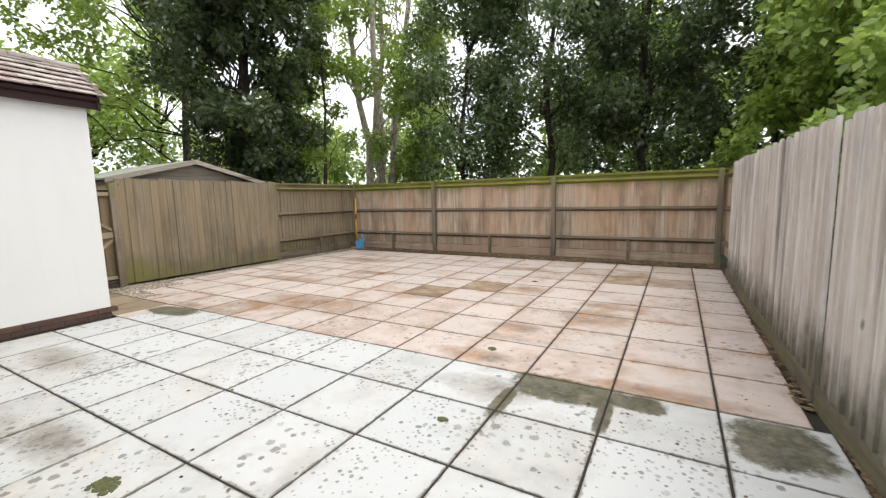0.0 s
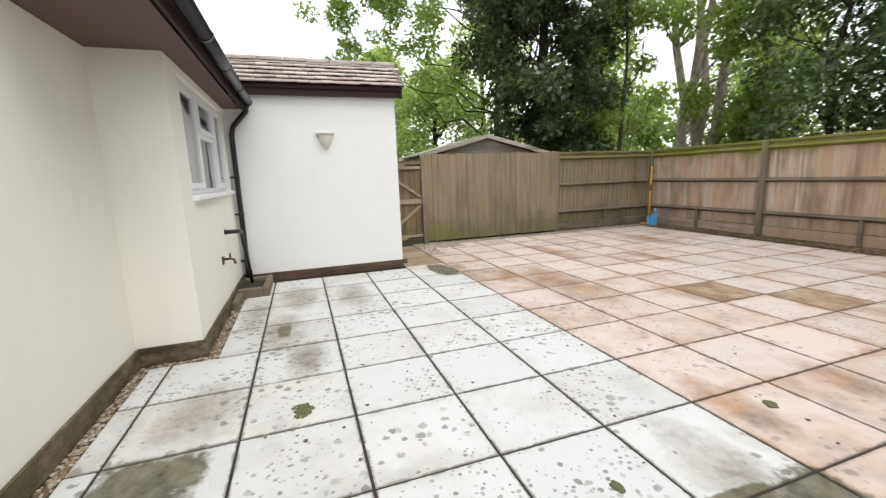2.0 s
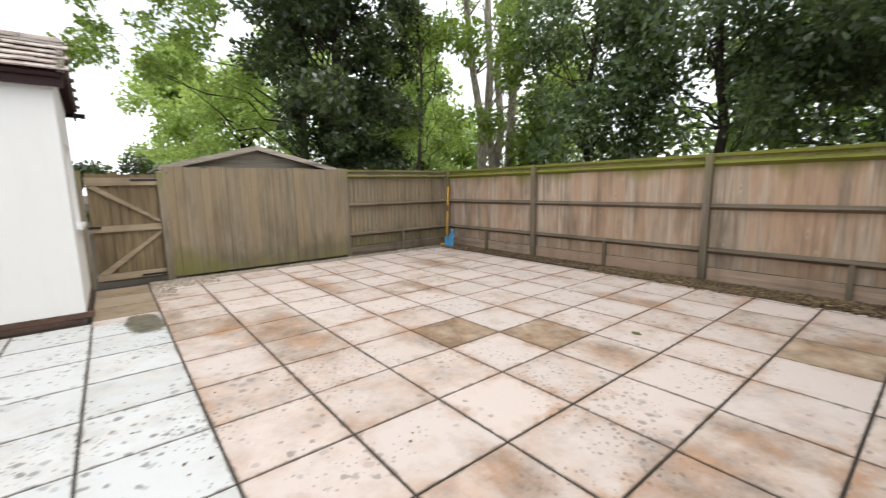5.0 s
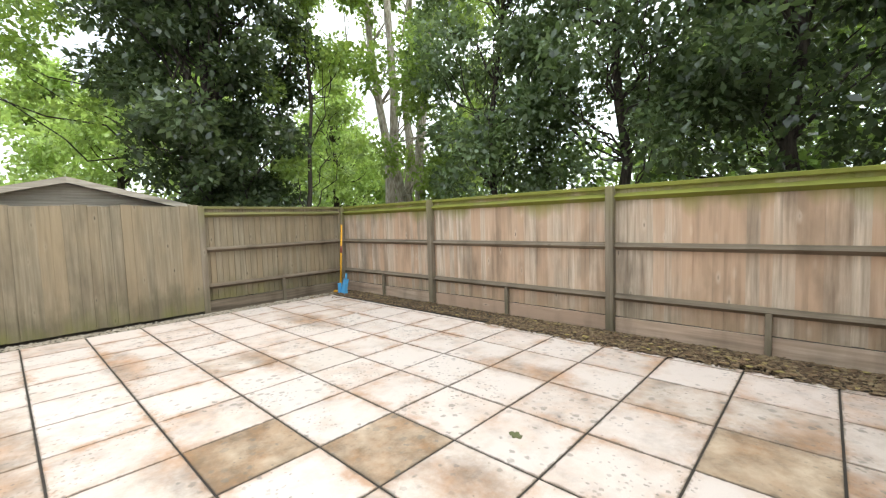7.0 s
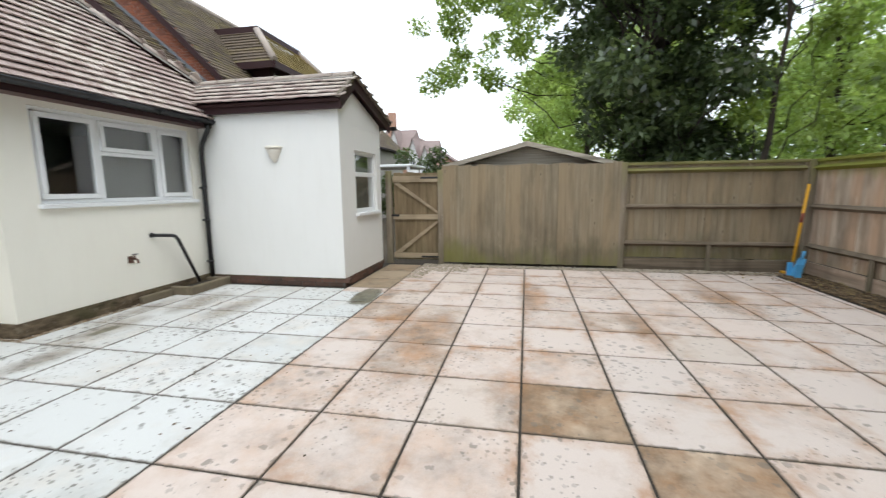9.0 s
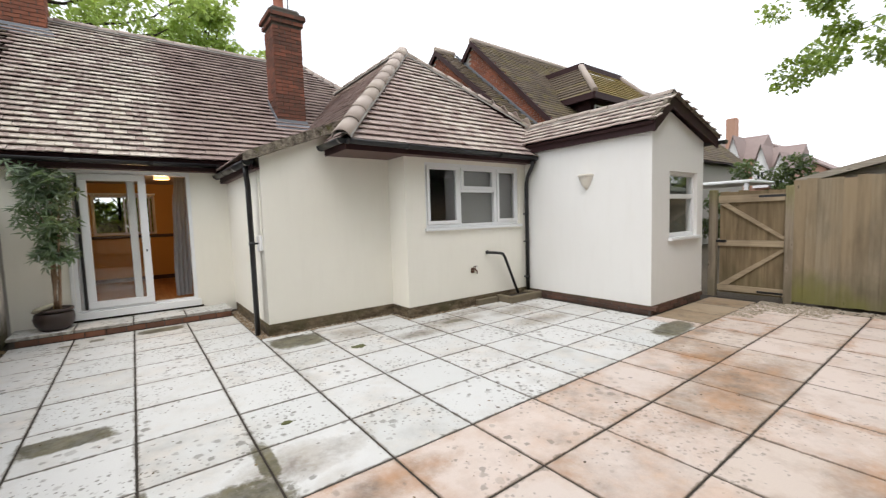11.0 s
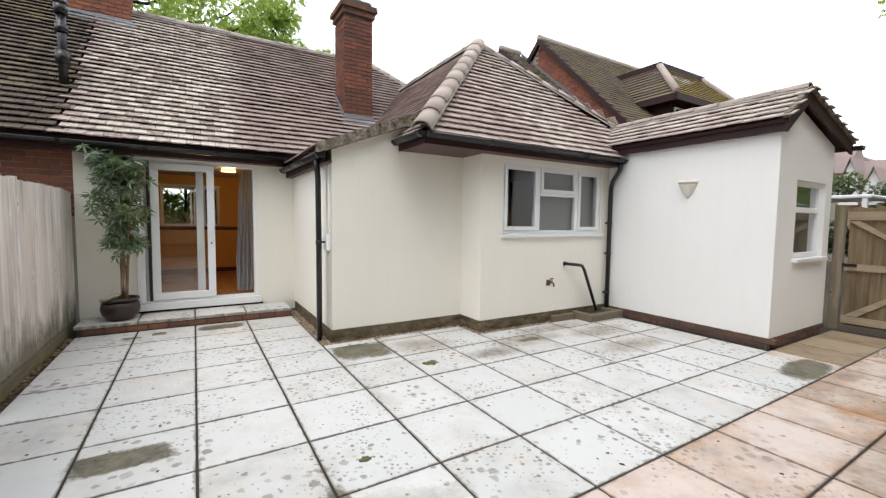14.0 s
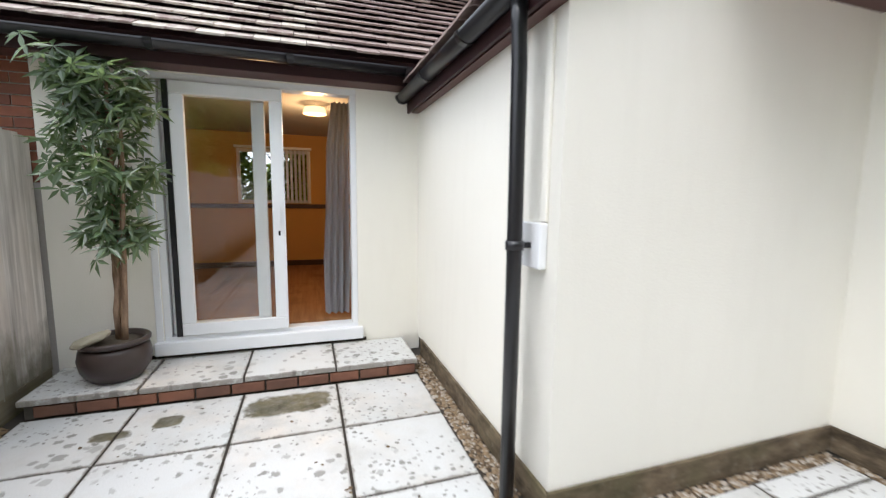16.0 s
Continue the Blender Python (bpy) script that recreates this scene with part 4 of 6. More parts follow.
# slabs that took the worst of the old rust and leaf stains, counted from the joint corner along x and y
STAINED = {(-2, 3), (-1, 4), (2, 6)}
SOILED = {(-5, 1), (-4, 1), (-3, 1), (-5, 0), (3, 6), (2, 3), (0, 4), (-2, 2), (-5, 4), (-4, 5), (2, 7), (-7, 1), (-8, 1), (-6, 0), (3, 7), (1, 7)}
def slab(x0, x1, y0, y1, material, rng, parent, z=0.0):
    w, h = x1 - x0 - 0.015, y1 - y0 - 0.015
    if w < 0.04 or h < 0.04:
        return
    key = (round(w, 3), round(h, 3), material.name)
    if key not in SLABS:
        SLABS[key] = unit_box(w, h, 0.045, 0.003, "paving_slab", material)
    piece("paving_slab", SLABS[key], parent, Matrix.Translation(((x0 + x1) / 2, (y0 + y1) / 2, z - 0.0225 + rng.uniform(-0.001, 0.001))) @ Euler((rng.uniform(-0.002, 0.002), rng.uniform(-0.002, 0.002), rng.uniform(-0.003, 0.003))).to_matrix().to_4x4())

rng = random.Random(5)
for m in range(-8, 10):
    ya, yb = max(GY + m * P, -2.235), min(GY + (m + 1) * P, 8.86)
    for k in range(-9, 5):
        xa, xb = max(GX + k * P, -8.06), min(GX + (k + 1) * P, 0.93 if m < -3 else 0.86 if m < 0 else 0.78)
        y0 = ya
        if xb <= -1.6:
            if m <= -7:
                continue
            if m == -6:
                y0 = -0.43
        if xa < -3.6:
            if m == -6:
                continue
            if m == -5:
                y0 = 0.05
        if m < -1:
            xa = max(xa, -6.2)
        elif m == -1:
            if xb < -6.0:
                continue
        if xb - xa < 0.05 or yb - y0 < 0.05:
            continue
        surface = GREY_SLAB if m < 0 else STAINED_SLAB if (k, m) in STAINED else SOILED_SLAB if (k, m) in SOILED else PINK_SLAB
        slab(xa, xb, y0, yb, surface, rng, patio)


# ---- windows and doors ----
def frame_of(parent, axis_pts, depth, w, name="window_frame", material=None):
    """A rectangular frame round (x0, x1, z0, z1) in the plane y, made of mitred bars."""
    x0, x1, z0, z1, y = axis_pts
    bm = bmesh.new()
    for a0, a1, b0, b1 in ((x0, x1, z0, z0 + w), (x0, x1, z1 - w, z1), (x0, x0 + w, z0 + w, z1 - w), (x1 - w, x1, z0 + w, z1 - w)):
        box(a0, y - depth, b0, a1, y, b1, 0.004, bm)
    return under(part(name, bm, material or UPVC), parent)


def pane_of(parent, x0, x1, z0, z1, y, name="pane"):
    p = under(part(name, box(x0, y - 0.012, z0, x1, y, z1), GLASS), parent)
    p.visible_shadow = False
    return p


def casement(parent, x0, x1, z0, z1, y, w=0.055, proud=0.018):
    frame_of(parent, (x0, x1, z0, z1, y + proud), 0.06, w, "sash")
    pane_of(parent, x0 + w - 0.004, x1 - w + 0.004, z0 + w - 0.004, z1 - w + 0.004, y - 0.005)

wy = -0.085
win = thing("window_1", (-5.05, wy, 1.3), "white plastic three-light window with grey panes", "window", kind="structure")
frame_of(win, (WIN[0], WIN[1], WIN[2] + 0.02, WIN[3], wy), 0.07, 0.045)
for xm in (-4.72, -5.52):
    under(part("mullion", box(xm - 0.03, wy - 0.07, WIN[2] + 0.065, xm + 0.03, wy - 0.001, WIN[3] - 0.045, 0.004), UPVC), win)
casement(win, -4.69, -4.068, WIN[2] + 0.068, WIN[3] - 0.048, wy)
casement(win, -6.032, -5.55, WIN[2] + 0.068, WIN[3] - 0.048, wy)
casement(win, -5.489, -4.751, 1.93, WIN[3] - 0.048, wy)
under(part("transom", box(-5.489, wy - 0.07, 1.885, -4.751, wy - 0.001, 1.928, 0.004), UPVC), win)
pane_of(win, -5.495, -4.745, WIN[2] + 0.06, 1.89, wy - 0.03)
under(part("window_sill", box(WIN[0] - 0.03, -0.12, WIN[2] - 0.03, WIN[1] + 0.03, 0.0, WIN[2] + 0.018, 0.006), UPVC), win)
wu = 2.27 - 0.05
uwin = thing("window_2", (-7.25, wu, 1.06), "small white plastic window with a top light", "window", kind="structure")
frame_of(uwin, (UWIN[0], UWIN[1], UWIN[2] + 0.02, UWIN[3], wu), 0.07, 0.06)
under(part("transom", box(UWIN[0] + 0.06, wu - 0.07, 1.66, UWIN[1] - 0.06, wu - 0.001, 1.73, 0.004), UPVC), uwin)
pane_of(uwin, UWIN[0] + 0.05, UWIN[1] - 0.05, UWIN[2] + 0.07, 1.665, wu - 0.03)
pane_of(uwin, UWIN[0] + 0.05, UWIN[1] - 0.05, 1.725, UWIN[3] - 0.05, wu - 0.03)
under(part("window_sill", box(UWIN[0] - 0.03, wu - 0.03, UWIN[2] - 0.03, UWIN[1] + 0.03, 2.33, UWIN[2] + 0.018, 0.006), UPVC), uwin)
nwin = thing("window_3", (2.4, WY - 0.06, 1.35), "white framed window of the adjoining cottage", "window", kind="structure")
frame_of(nwin, (1.881, 2.899, 1.351, 2.259, WY - 0.03), 0.07, 0.06)
pane_of(nwin, 1.935, 2.845, 1.405, 2.205, WY - 0.06)
under(part("back_panel", box(1.9, WY - 0.4, 1.3, 2.9, WY - 0.38, 2.3), FASCIA), nwin)

pd = thing("door_1", (-0.47, WY, 0.25), "white plastic sliding patio door standing half open", "sliding door", kind="structure")
dy = WY - 0.06
frame_of(pd, (DOOR[0], DOOR[1], DOOR[2], DOOR[3], dy + 0.05), 0.12, 0.05, "door_frame")
under(part("threshold", box(DOOR[0] - 0.04, WY - 0.12, DOOR[2] - 0.085, DOOR[1] + 0.06, WY + 0.05, DOOR[2] + 0.02, 0.006), UPVC), pd)
def door_panel(name, x0, x1, y, w=0.1):
    bm = bmesh.new()
    z0, z1 = DOOR[2] + 0.055, DOOR[3] - 0.052
    for a0, a1, b0, b1 in ((x0, x1, z0, z0 + w), (x0, x1, z1 - w, z1), (x0, x0 + w, z0 + w, z1 - w), (x1 - w, x1, z0 + w, z1 - w)):
        box(a0, y - 0.045, b0, a1, y, b1, 0.006, bm)
    panel = under(part(name, bm, UPVC), pd)
    g = part("pane", box(x0 + w - 0.005, y - 0.03, z0 + w - 0.005, x1 - w + 0.005, y - 0.014, z1 - w + 0.005), GLASS)
    g.visible_shadow = False
    under(g, panel)
    return panel
slider = door_panel("sliding_panel", -0.64, 0.16, dy + 0.075)
under(part("handle", box(-0.605, dy + 0.076, 1.18, -0.575, dy + 0.11, 1.36, 0.008, seg=2), UPVC), slider)
under(part("keyhole", box(-0.598, dy + 0.0755, 1.10, -0.583, dy + 0.081, 1.14, 0.003), BLACK), slider)
under(part("gasket", box(0.163, dy - 0.03, DOOR[2] + 0.05, 0.2, dy + 0.072, DOOR[3] - 0.052, 0.002), BLACK, label="black rubber seal"), pd)
fixed = door_panel("fixed_panel", -0.50, 0.235, dy + 0.012)
setting("door_reveal", box(0.292, WY - 0.2, 0.21, 0.34, WY + 0.012, 2.36, 0.003), UPVC, "white plastic cover strip beside the patio door", "trim")

# ---- rooms behind the glass ----
ORANGE = plain("ochre_wall_paint", (0.56, 0.31, 0.09), 0.8, var=0.08)
PALE = plain("pale_grey_wall_paint", (0.42, 0.41, 0.39), 0.8, var=0.06)
OAK = wood_mat("oak_laminate", (0.42, 0.22, 0.09), (0.26, 0.12, 0.05), axis=1)
DARKWOOD = plain("dark_wood_paint", (0.06, 0.03, 0.02), 0.5)
CURTAIN = plain("grey_curtain_cloth", (0.50, 0.51, 0.54), 0.9, grain=80, var=0.15, bump=0.2)
setting("floor", box(-1.79, -6.6, 0.1, 2.6, -3.061, 0.27), OAK, "orange-brown wood floor inside the house", "floor")
setting("ceiling", box(-1.79, -6.6, 2.45, 2.6, -3.061, 2.5), PALE, "plain ceiling of the living room", "ceiling")
setting("wall_room_east", box(2.6, -6.6, 0.1, 2.7, -3.061, 2.5), ORANGE, "ochre painted living room wall", "wall")
setting("wall_room_west", box(-1.89, -6.6, 0.1, -1.79, -3.061, 2.5), ORANGE, "ochre painted living room wall", "wall")
wall_with_opening("wall_room_far", "y", -6.5, -0.2, -1.79, 2.6, 0.1, 2.5, [(-0.88, 0.25, 1.32, 2.2)], ORANGE, "ochre painted wall with a small window")
setting("dado_rail", box(-1.78, -6.499, 1.24, 2.59, -6.47, 1.31, 0.004), DARKWOOD, "dark wooden rail along the far wall", "trim")
setting("baseboard", box(-1.78, -6.499, 0.27, 2.59, -6.48, 0.36, 0.004), DARKWOOD, "dark skirting board in the living room", "trim")
rw = thing("window_4", (-0.3, -6.55, 1.32), "white framed far window behind vertical blinds", "window", kind="structure")
frame_of(rw, (-0.88, 0.25, 1.321, 2.199, -6.55), 0.06, 0.05)
bl = thing("vertical_blind", (-0.7, -6.46, 2.2), "pale vertical slat blind drawn across the window", "blind")
under(part("blind_rail", box(-0.9, -6.49, 2.2, 0.27, -6.44, 2.24, 0.004), UPVC), bl)
slat = unit_box(0.075, 0.003, 0.86, 0.0, "slat", UPVC)
for i in range(9):
    piece("slat", slat, bl, Matrix.Translation((-0.84 + i * 0.065, -6.465, 1.765)) @ Matrix.Rotation(radians(62), 4, "Z"))
pl = thing("pendant_lamp", (-0.92, -4.0, 2.3), "round pendant shade glowing warm from the ceiling", "lamp")
SHADE = Mat("lamp_shade_cloth", 0.8)
SHADE.colour((0.85, 0.6, 0.35))
SHADE.b.inputs["Emission Color"].default_value = (1.0, 0.62, 0.28, 1)
SHADE.b.inputs["Emission Strength"].default_value = 1.3
under(part("shade", lathe([(0.12, 0.0), (0.125, 0.002), (0.11, 0.07), (0.105, 0.07)], 28, centre=(-0.92, -4.0, 2.335)), SHADE.m), pl)
under(part("cord", tube([(-0.92, -4.0, 2.40), (-0.92, -4.0, 2.45)], 0.006, 6), UPVC), pl)
bulb = new("lamp_bulb", bpy.data.lights.new("lamp_bulb", "POINT"))
bulb.data.energy, bulb.data.color, bulb.data.shadow_soft_size = 18, (1.0, 0.60, 0.27), 0.12
bulb.location = (-0.92, -4.0, 2.15)
# curtain: a hanging sheet in folds
bm = bmesh.new()
cols = []
for i in range(41):
    a = i / 40
    col = []
    for z, sq in ((0.30, 0.9), (0.8, 1.0), (1.3, 0.85), (1.9, 0.8), (2.3, 0.62)):
        col.append(bm.verts.new((-1.195 + 0.25 * a * sq + 0.01 * math.sin(z * 5), -3.16 + 0.04 * math.sin(a * 24 + z * 0.7), z)))
    cols.append(col)
for c0, c1 in zip(cols, cols[1:]):
    for k in range(4):
        bm.faces.new((c0[k], c1[k], c1[k + 1], c0[k + 1])).smooth = True
bmesh.ops.solidify(bm, geom=bm.faces[:], thickness=0.004)
tagged(part("curtain", bm, CURTAIN), "grey cloth curtain pulled to the door's edge", "curtain")
# kitchen and utility shells
setting("wall_kitchen_back", box(-6.25, -2.6, 0.1, -2.06, -2.5, 2.4), PALE, "plain kitchen wall seen through the window", "wall")
setting("floor_kitchen", box(-6.25, -2.5, 0.05, -2.06, -0.78, 0.2), PALE, "plain kitchen floor", "floor")
setting("floor_kitchen_bay", box(-6.25, -0.779, 0.05, -3.95, -0.34, 0.2), PALE, "plain kitchen floor in the bay", "floor")
setting("ceiling_kitchen", box(-6.25, -2.5, 2.36, -3.95, -0.34, 2.40), PALE, "plain kitchen ceiling", "ceiling")
setting("wall_kitchen_end", box(-6.35, -2.6, 0.1, -6.251, -0.34, 2.4), PALE, "plain end wall of the kitchen", "wall")
setting("wall_kitchen_inner", box(-3.95, -2.5, 0.2, -3.94, -0.78, 2.4), PALE, "plain inner wall of the kitchen", "wall")
setting("ceiling_utility", box(-7.7, -1.0, 2.43, -6.5, 2.02, 2.46), PALE, "plain utility ceiling", "ceiling")
setting("wall_utility_inner", box(-7.7, -1.0, 0.1, -6.5, -0.9, 2.43), PALE, "plain inner wall of the utility room", "wall")
bl2 = thing("roller_blind", (-5.1, -0.2, 1.4), "grey translucent blind hanging behind the window", "blind")
BLIND = plain("grey_blind_cloth", (0.25, 0.245, 0.24), 0.9, grain=60, var=0.08)
under(part("cloth", box(-5.55, -0.215, 1.31, -4.70, -0.21, 2.30), BLIND), bl2)
under(part("cloth", box(-6.05, -0.215, 1.31, -5.58, -0.21, 2.30), BLIND), bl2)
under(part("roller", tube([(-6.05, -0.213, 2.33), (-4.70, -0.213, 2.33)], 0.02, 8), BLIND), bl2)
bl3 = thing("roller_blind", (-7.25, 2.1, 1.2), "dark grey-green blind behind the small window", "blind")
DIM = plain("dark_green_blind_cloth", (0.075, 0.085, 0.078), 0.9, grain=60, var=0.1)
under(part("cloth", box(-7.68, 2.105, 1.08, -6.82, 2.11, 2.05), DIM), bl3)

# ---- patio step ----
step = thing("patio_step", (-0.35, -2.5, 0), "low brick step topped with grey paving slabs", "step", kind="structure")
under(part("core", box(-1.63, WY + 0.004, -0.02, 0.92, -2.24, 0.088), SOOTY_MORTAR), step)
bk = unit_box(0.213, 0.1, 0.07, 0.004, "brick", BRICK_STEP)
rng = random.Random(8)
x = -1.62
while x < 0.80:
    piece("brick", bk, step, Matrix.Translation((x + 0.11, -2.262 + rng.uniform(-0.003, 0.003), 0.045)) @ Matrix.Rotation(rng.uniform(-0.01, 0.01), 4, "Z"))
    x += 0.2265
for x0, x1 in ((-1.642, -0.996), (-0.996, -0.35), (-0.35, 0.296), (0.296, 0.95)):
    w, h = x1 - x0 - 0.014, 0.555
    piece("paving_slab", unit_box(w, h, 0.04, 0.004, "paving_slab", GREY_SLAB), step, Matrix.Translation(((x0 + x1) / 2, -2.212 - h / 2, 0.109 + rng.uniform(-0.002, 0.002))))
# Dark strip drawn in the gap between sill and step.
setting("door_sill_gap", box(-1.3, WY + 0.002, 0.131, 0.4, WY + 0.012, 0.158), JOINT, "thin dark strip in the gap beneath the door sill", "trim")

# brick plinth below the utility wall
plinth = thing("plinth_utility", (-6.25, 1.1, 0), "two courses of old brown brick below the render", "plinth", kind="structure")
under(part("mortar", box(-6.274, -0.02, -0.02, -6.248, 2.262, 0.126), SOOTY_MORTAR), plinth)
bb = unit_box(0.1, 0.213, 0.058, 0.004, "brick", BRICK_BROWN)
for j in range(2):
    y = -0.02 + (0.11 if j else 0.0)
    while y < 2.16:
        piece("brick", bb, plinth, Matrix.Translation((-6.288 + rng.uniform(-0.004, 0.003), y + 0.107, 0.031 + j * 0.064)))
        y += 0.2265
be = unit_box(0.213, 0.1, 0.058, 0.004, "brick", BRICK_BROWN)
for j in range(2):
    x = -6.26 - (0.11 if j else 0.0)
    while x > -7.75:
        piece("brick", be, plinth, Matrix.Translation((x - 0.107, 2.232 + rng.uniform(-0.003, 0.003), 0.031 + j * 0.064)))
        x -= 0.2265
# render drip edge over the plinth
setting("drip_utility", box(-6.249, 0.0, 0.118, -6.236, 2.286, 0.132), PLINTH, "thin dark drip edge above the brick plinth", "trim")

# neighbour's brick wall, the strip seen over the fence
nb = thing("brick_facing", (1.4, WY, 2.0), "red brickwork of the adjoining cottage above the fence", "brickwork", kind="structure")
verts, faces = [], []
for j in range(13):
    z = 1.50 + j * 0.075
    x = 0.985 - (0.11 if j % 2 else 0.0)
    while x < 3.2:
        x0, x1 = max(x, 0.984), x + 0.215
        if not (x1 > 1.86 and x0 < 2.92 and z < 2.26) and x1 - x0 > 0.03:
            k = len(verts)
            y0, y1 = WY - 0.012, WY - rng.uniform(-0.001, 0.004)
            for xx, yy, zz in ((x0, y0, z), (x1, y0, z), (x1, y0, z + 0.065), (x0, y0, z + 0.065), (x0, y1, z), (x1, y1, z), (x1, y1, z + 0.065), (x0, y1, z + 0.065)):
                verts.append((xx, yy, zz))
            faces += [(k + 5, k + 4, k + 7, k + 6), (k + 4, k + 5, k + 1, k), (k + 6, k + 7, k + 3, k + 2), (k + 5, k + 6, k + 2, k + 1), (k + 7, k + 4, k, k + 3)]
        x += 0.225
me = bpy.data.meshes.new("bricks")
me.from_pydata(verts, [], faces)
o = under(part_mesh("bricks", me, BRICK), nb)
o["kind"] = "stuff"

# ---- pipes and fittings ----
def downpipe(name, pts, label, r=0.034, clips=(), wall=(0, 0, 0)):
    d = thing(name, pts[-1], label, "downpipe", kind="structure")
    under(part("pipe", tube(pts, r, 14), BLACK), d)
    for p in clips:
        bm = tube([(p[0], p[1], p[2] - 0.02), (p[0], p[1], p[2] + 0.02)], r + 0.007, 14)
        w = (p[0] + wall[0], p[1] + wall[1])
        box(min(p[0], w[0]) - 0.012, min(p[1], w[1]) - 0.012, p[2] - 0.012, max(p[0], w[0]) + 0.012, max(p[1], w[1]) + 0.012, p[2] + 0.012, bm=bm)
        under(part("clip", bm, BLACK), d)
    return d

downpipe("downpipe_side", [(-1.645, -0.66, 2.24), (-1.65, -0.665, 2.12), (-1.665, -0.68, 1.98), (-1.67, -0.68, 1.2), (-1.67, -0.68, -0.02)], "tall black plastic downpipe at the corner of the side wall", clips=((-1.67, -0.68, 1.22),), wall=(-0.115, 0, 0))
downpipe("downpipe_bay", [(-6.10, 0.26, 2.42), (-6.12, 0.24, 2.34), (-6.19, 0.06, 2.16), (-6.195, 0.03, 2.05), (-6.195, 0.03, 0.08)], "black plastic downpipe in the corner by the utility wall", clips=((-6.195, 0.03, 1.5), (-6.195, 0.03, 1.0), (-6.195, 0.03, 0.35)), wall=(0, -0.075, 0))
wp = thing("waste_pipe", (-5.8, 0.1, 0.1), "black plastic waste pipe bent down to the gully", "pipe", kind="structure")
under(part("pipe", tube([(-5.26, -0.05, 0.865), (-5.26, 0.05, 0.865), (-5.30, 0.085, 0.862), (-5.44, 0.09, 0.845), (-5.50, 0.09, 0.83), (-5.55, 0.09, 0.77), (-5.84, 0.11, 0.11)], 0.024, 12), BLACK), wp)
under(part("collar", tube([(-5.26, -0.049, 0.865), (-5.26, -0.035, 0.865)], 0.034, 12), BLACK), wp)
STONE = plain("weathered_concrete", (0.17, 0.14, 0.095), 0.9, var=0.5, grain=14, bump=0.5)
gl = thing("gully_surround", (-5.8, 0.15, 0), "low mossy concrete kerb round the drain gully", "gully", kind="structure")
for a in ((-6.22, 0.26, -0.02, -5.44, 0.34, 0.115), (-5.52, -0.028, -0.02, -5.44, 0.259, 0.115), (-6.22, -0.028, -0.02, -6.13, 0.259, 0.105)):
    under(part("kerb", box(*a, 0.012), STONE), gl)
under(part("grating", box(-6.129, -0.027, -0.02, -5.521, 0.259, 0.06), JOINT), gl)
setting("concrete_patch", box(-5.43, -0.029, -0.02, -4.95, 0.04, 0.09, 0.01), STONE, "broken bare concrete at the foot of the wall", "plinth")
BRASS = plain("tarnished_brass", (0.17, 0.10, 0.075), 0.45, 0.8, var=0.4)
tap = thing("garden_tap", (-4.92, -0.05, 0.6), "tarnished brass garden tap on a wall plate", "tap")
under(part("wall_plate", box(-4.96, -0.05, 0.545, -4.885, -0.035, 0.635, 0.004), BRASS), tap)
under(part("body", tube([(-4.92, -0.036, 0.60), (-4.92, 0.03, 0.605), (-4.92, 0.065, 0.59), (-4.92, 0.075, 0.545)], 0.013, 10), BRASS), tap)
under(part("spindle", tube([(-4.92, 0.03, 0.60), (-4.92, 0.03, 0.66)], 0.009, 8), BRASS), tap)
under(part("handle", tube([(-4.955, 0.03, 0.66), (-4.885, 0.03, 0.66)], 0.007, 8), BLACK), tap)

CERAMIC = plain("cream_ceramic", (0.72, 0.68, 0.60), 0.5, var=0.06)
wl = thing("wall_light", (-6.25, 1.235, 1.87), "cream half-cone uplighter on the rendered wall", "wall light")
def half_round(profile, cy, cz, x0, seg=16):
    bm = bmesh.new()
    rings = [[bm.verts.new((x0 + r * math.sin(math.pi * k / seg), cy + r * math.cos(math.pi * k / seg), cz + z)) for k in range(seg + 1)] for r, z in profile]
    for r0, r1 in zip(rings, rings[1:]):
        for k in range(seg):
            bm.faces.new((r0[k], r0[k + 1], r1[k + 1], r1[k])).smooth = True
    bm.faces.new(rings[0])
    bm.faces.new(rings[-1][::-1])
    bmesh.ops.recalc_face_normals(bm, faces=bm.faces[:])
    return bm
under(part("bowl", half_round([(0.03, 0.0), (0.045, 0.03), (0.075, 0.06), (0.085, 0.11), (0.105, 0.14), (0.115, 0.185)], 1.235, 1.87, -6.249), CERAMIC), wl)
under(part("rim", half_round([(0.128, 0.186), (0.132, 0.2), (0.128, 0.222)], 1.235, 1.87, -6.249), CERAMIC), wl)
under(part("finial", half_round([(0.008, -0.02), (0.02, -0.012), (0.022, -0.001)], 1.235, 1.87, -6.249), CERAMIC), wl)

mb = thing("meter_box", (-1.78, -0.67, 1.2), "small white box on the rendered side wall", "box")
under(part("body", box(-1.784, -0.76, 1.12, -1.745, -0.60, 1.32, 0.005), UPVC), mb)
setting("cable_cover", box(-1.784, -0.645, 1.325, -1.768, -0.60, 2.16, 0.003), RENDER, "white cable cover rising from the meter box", "trim")

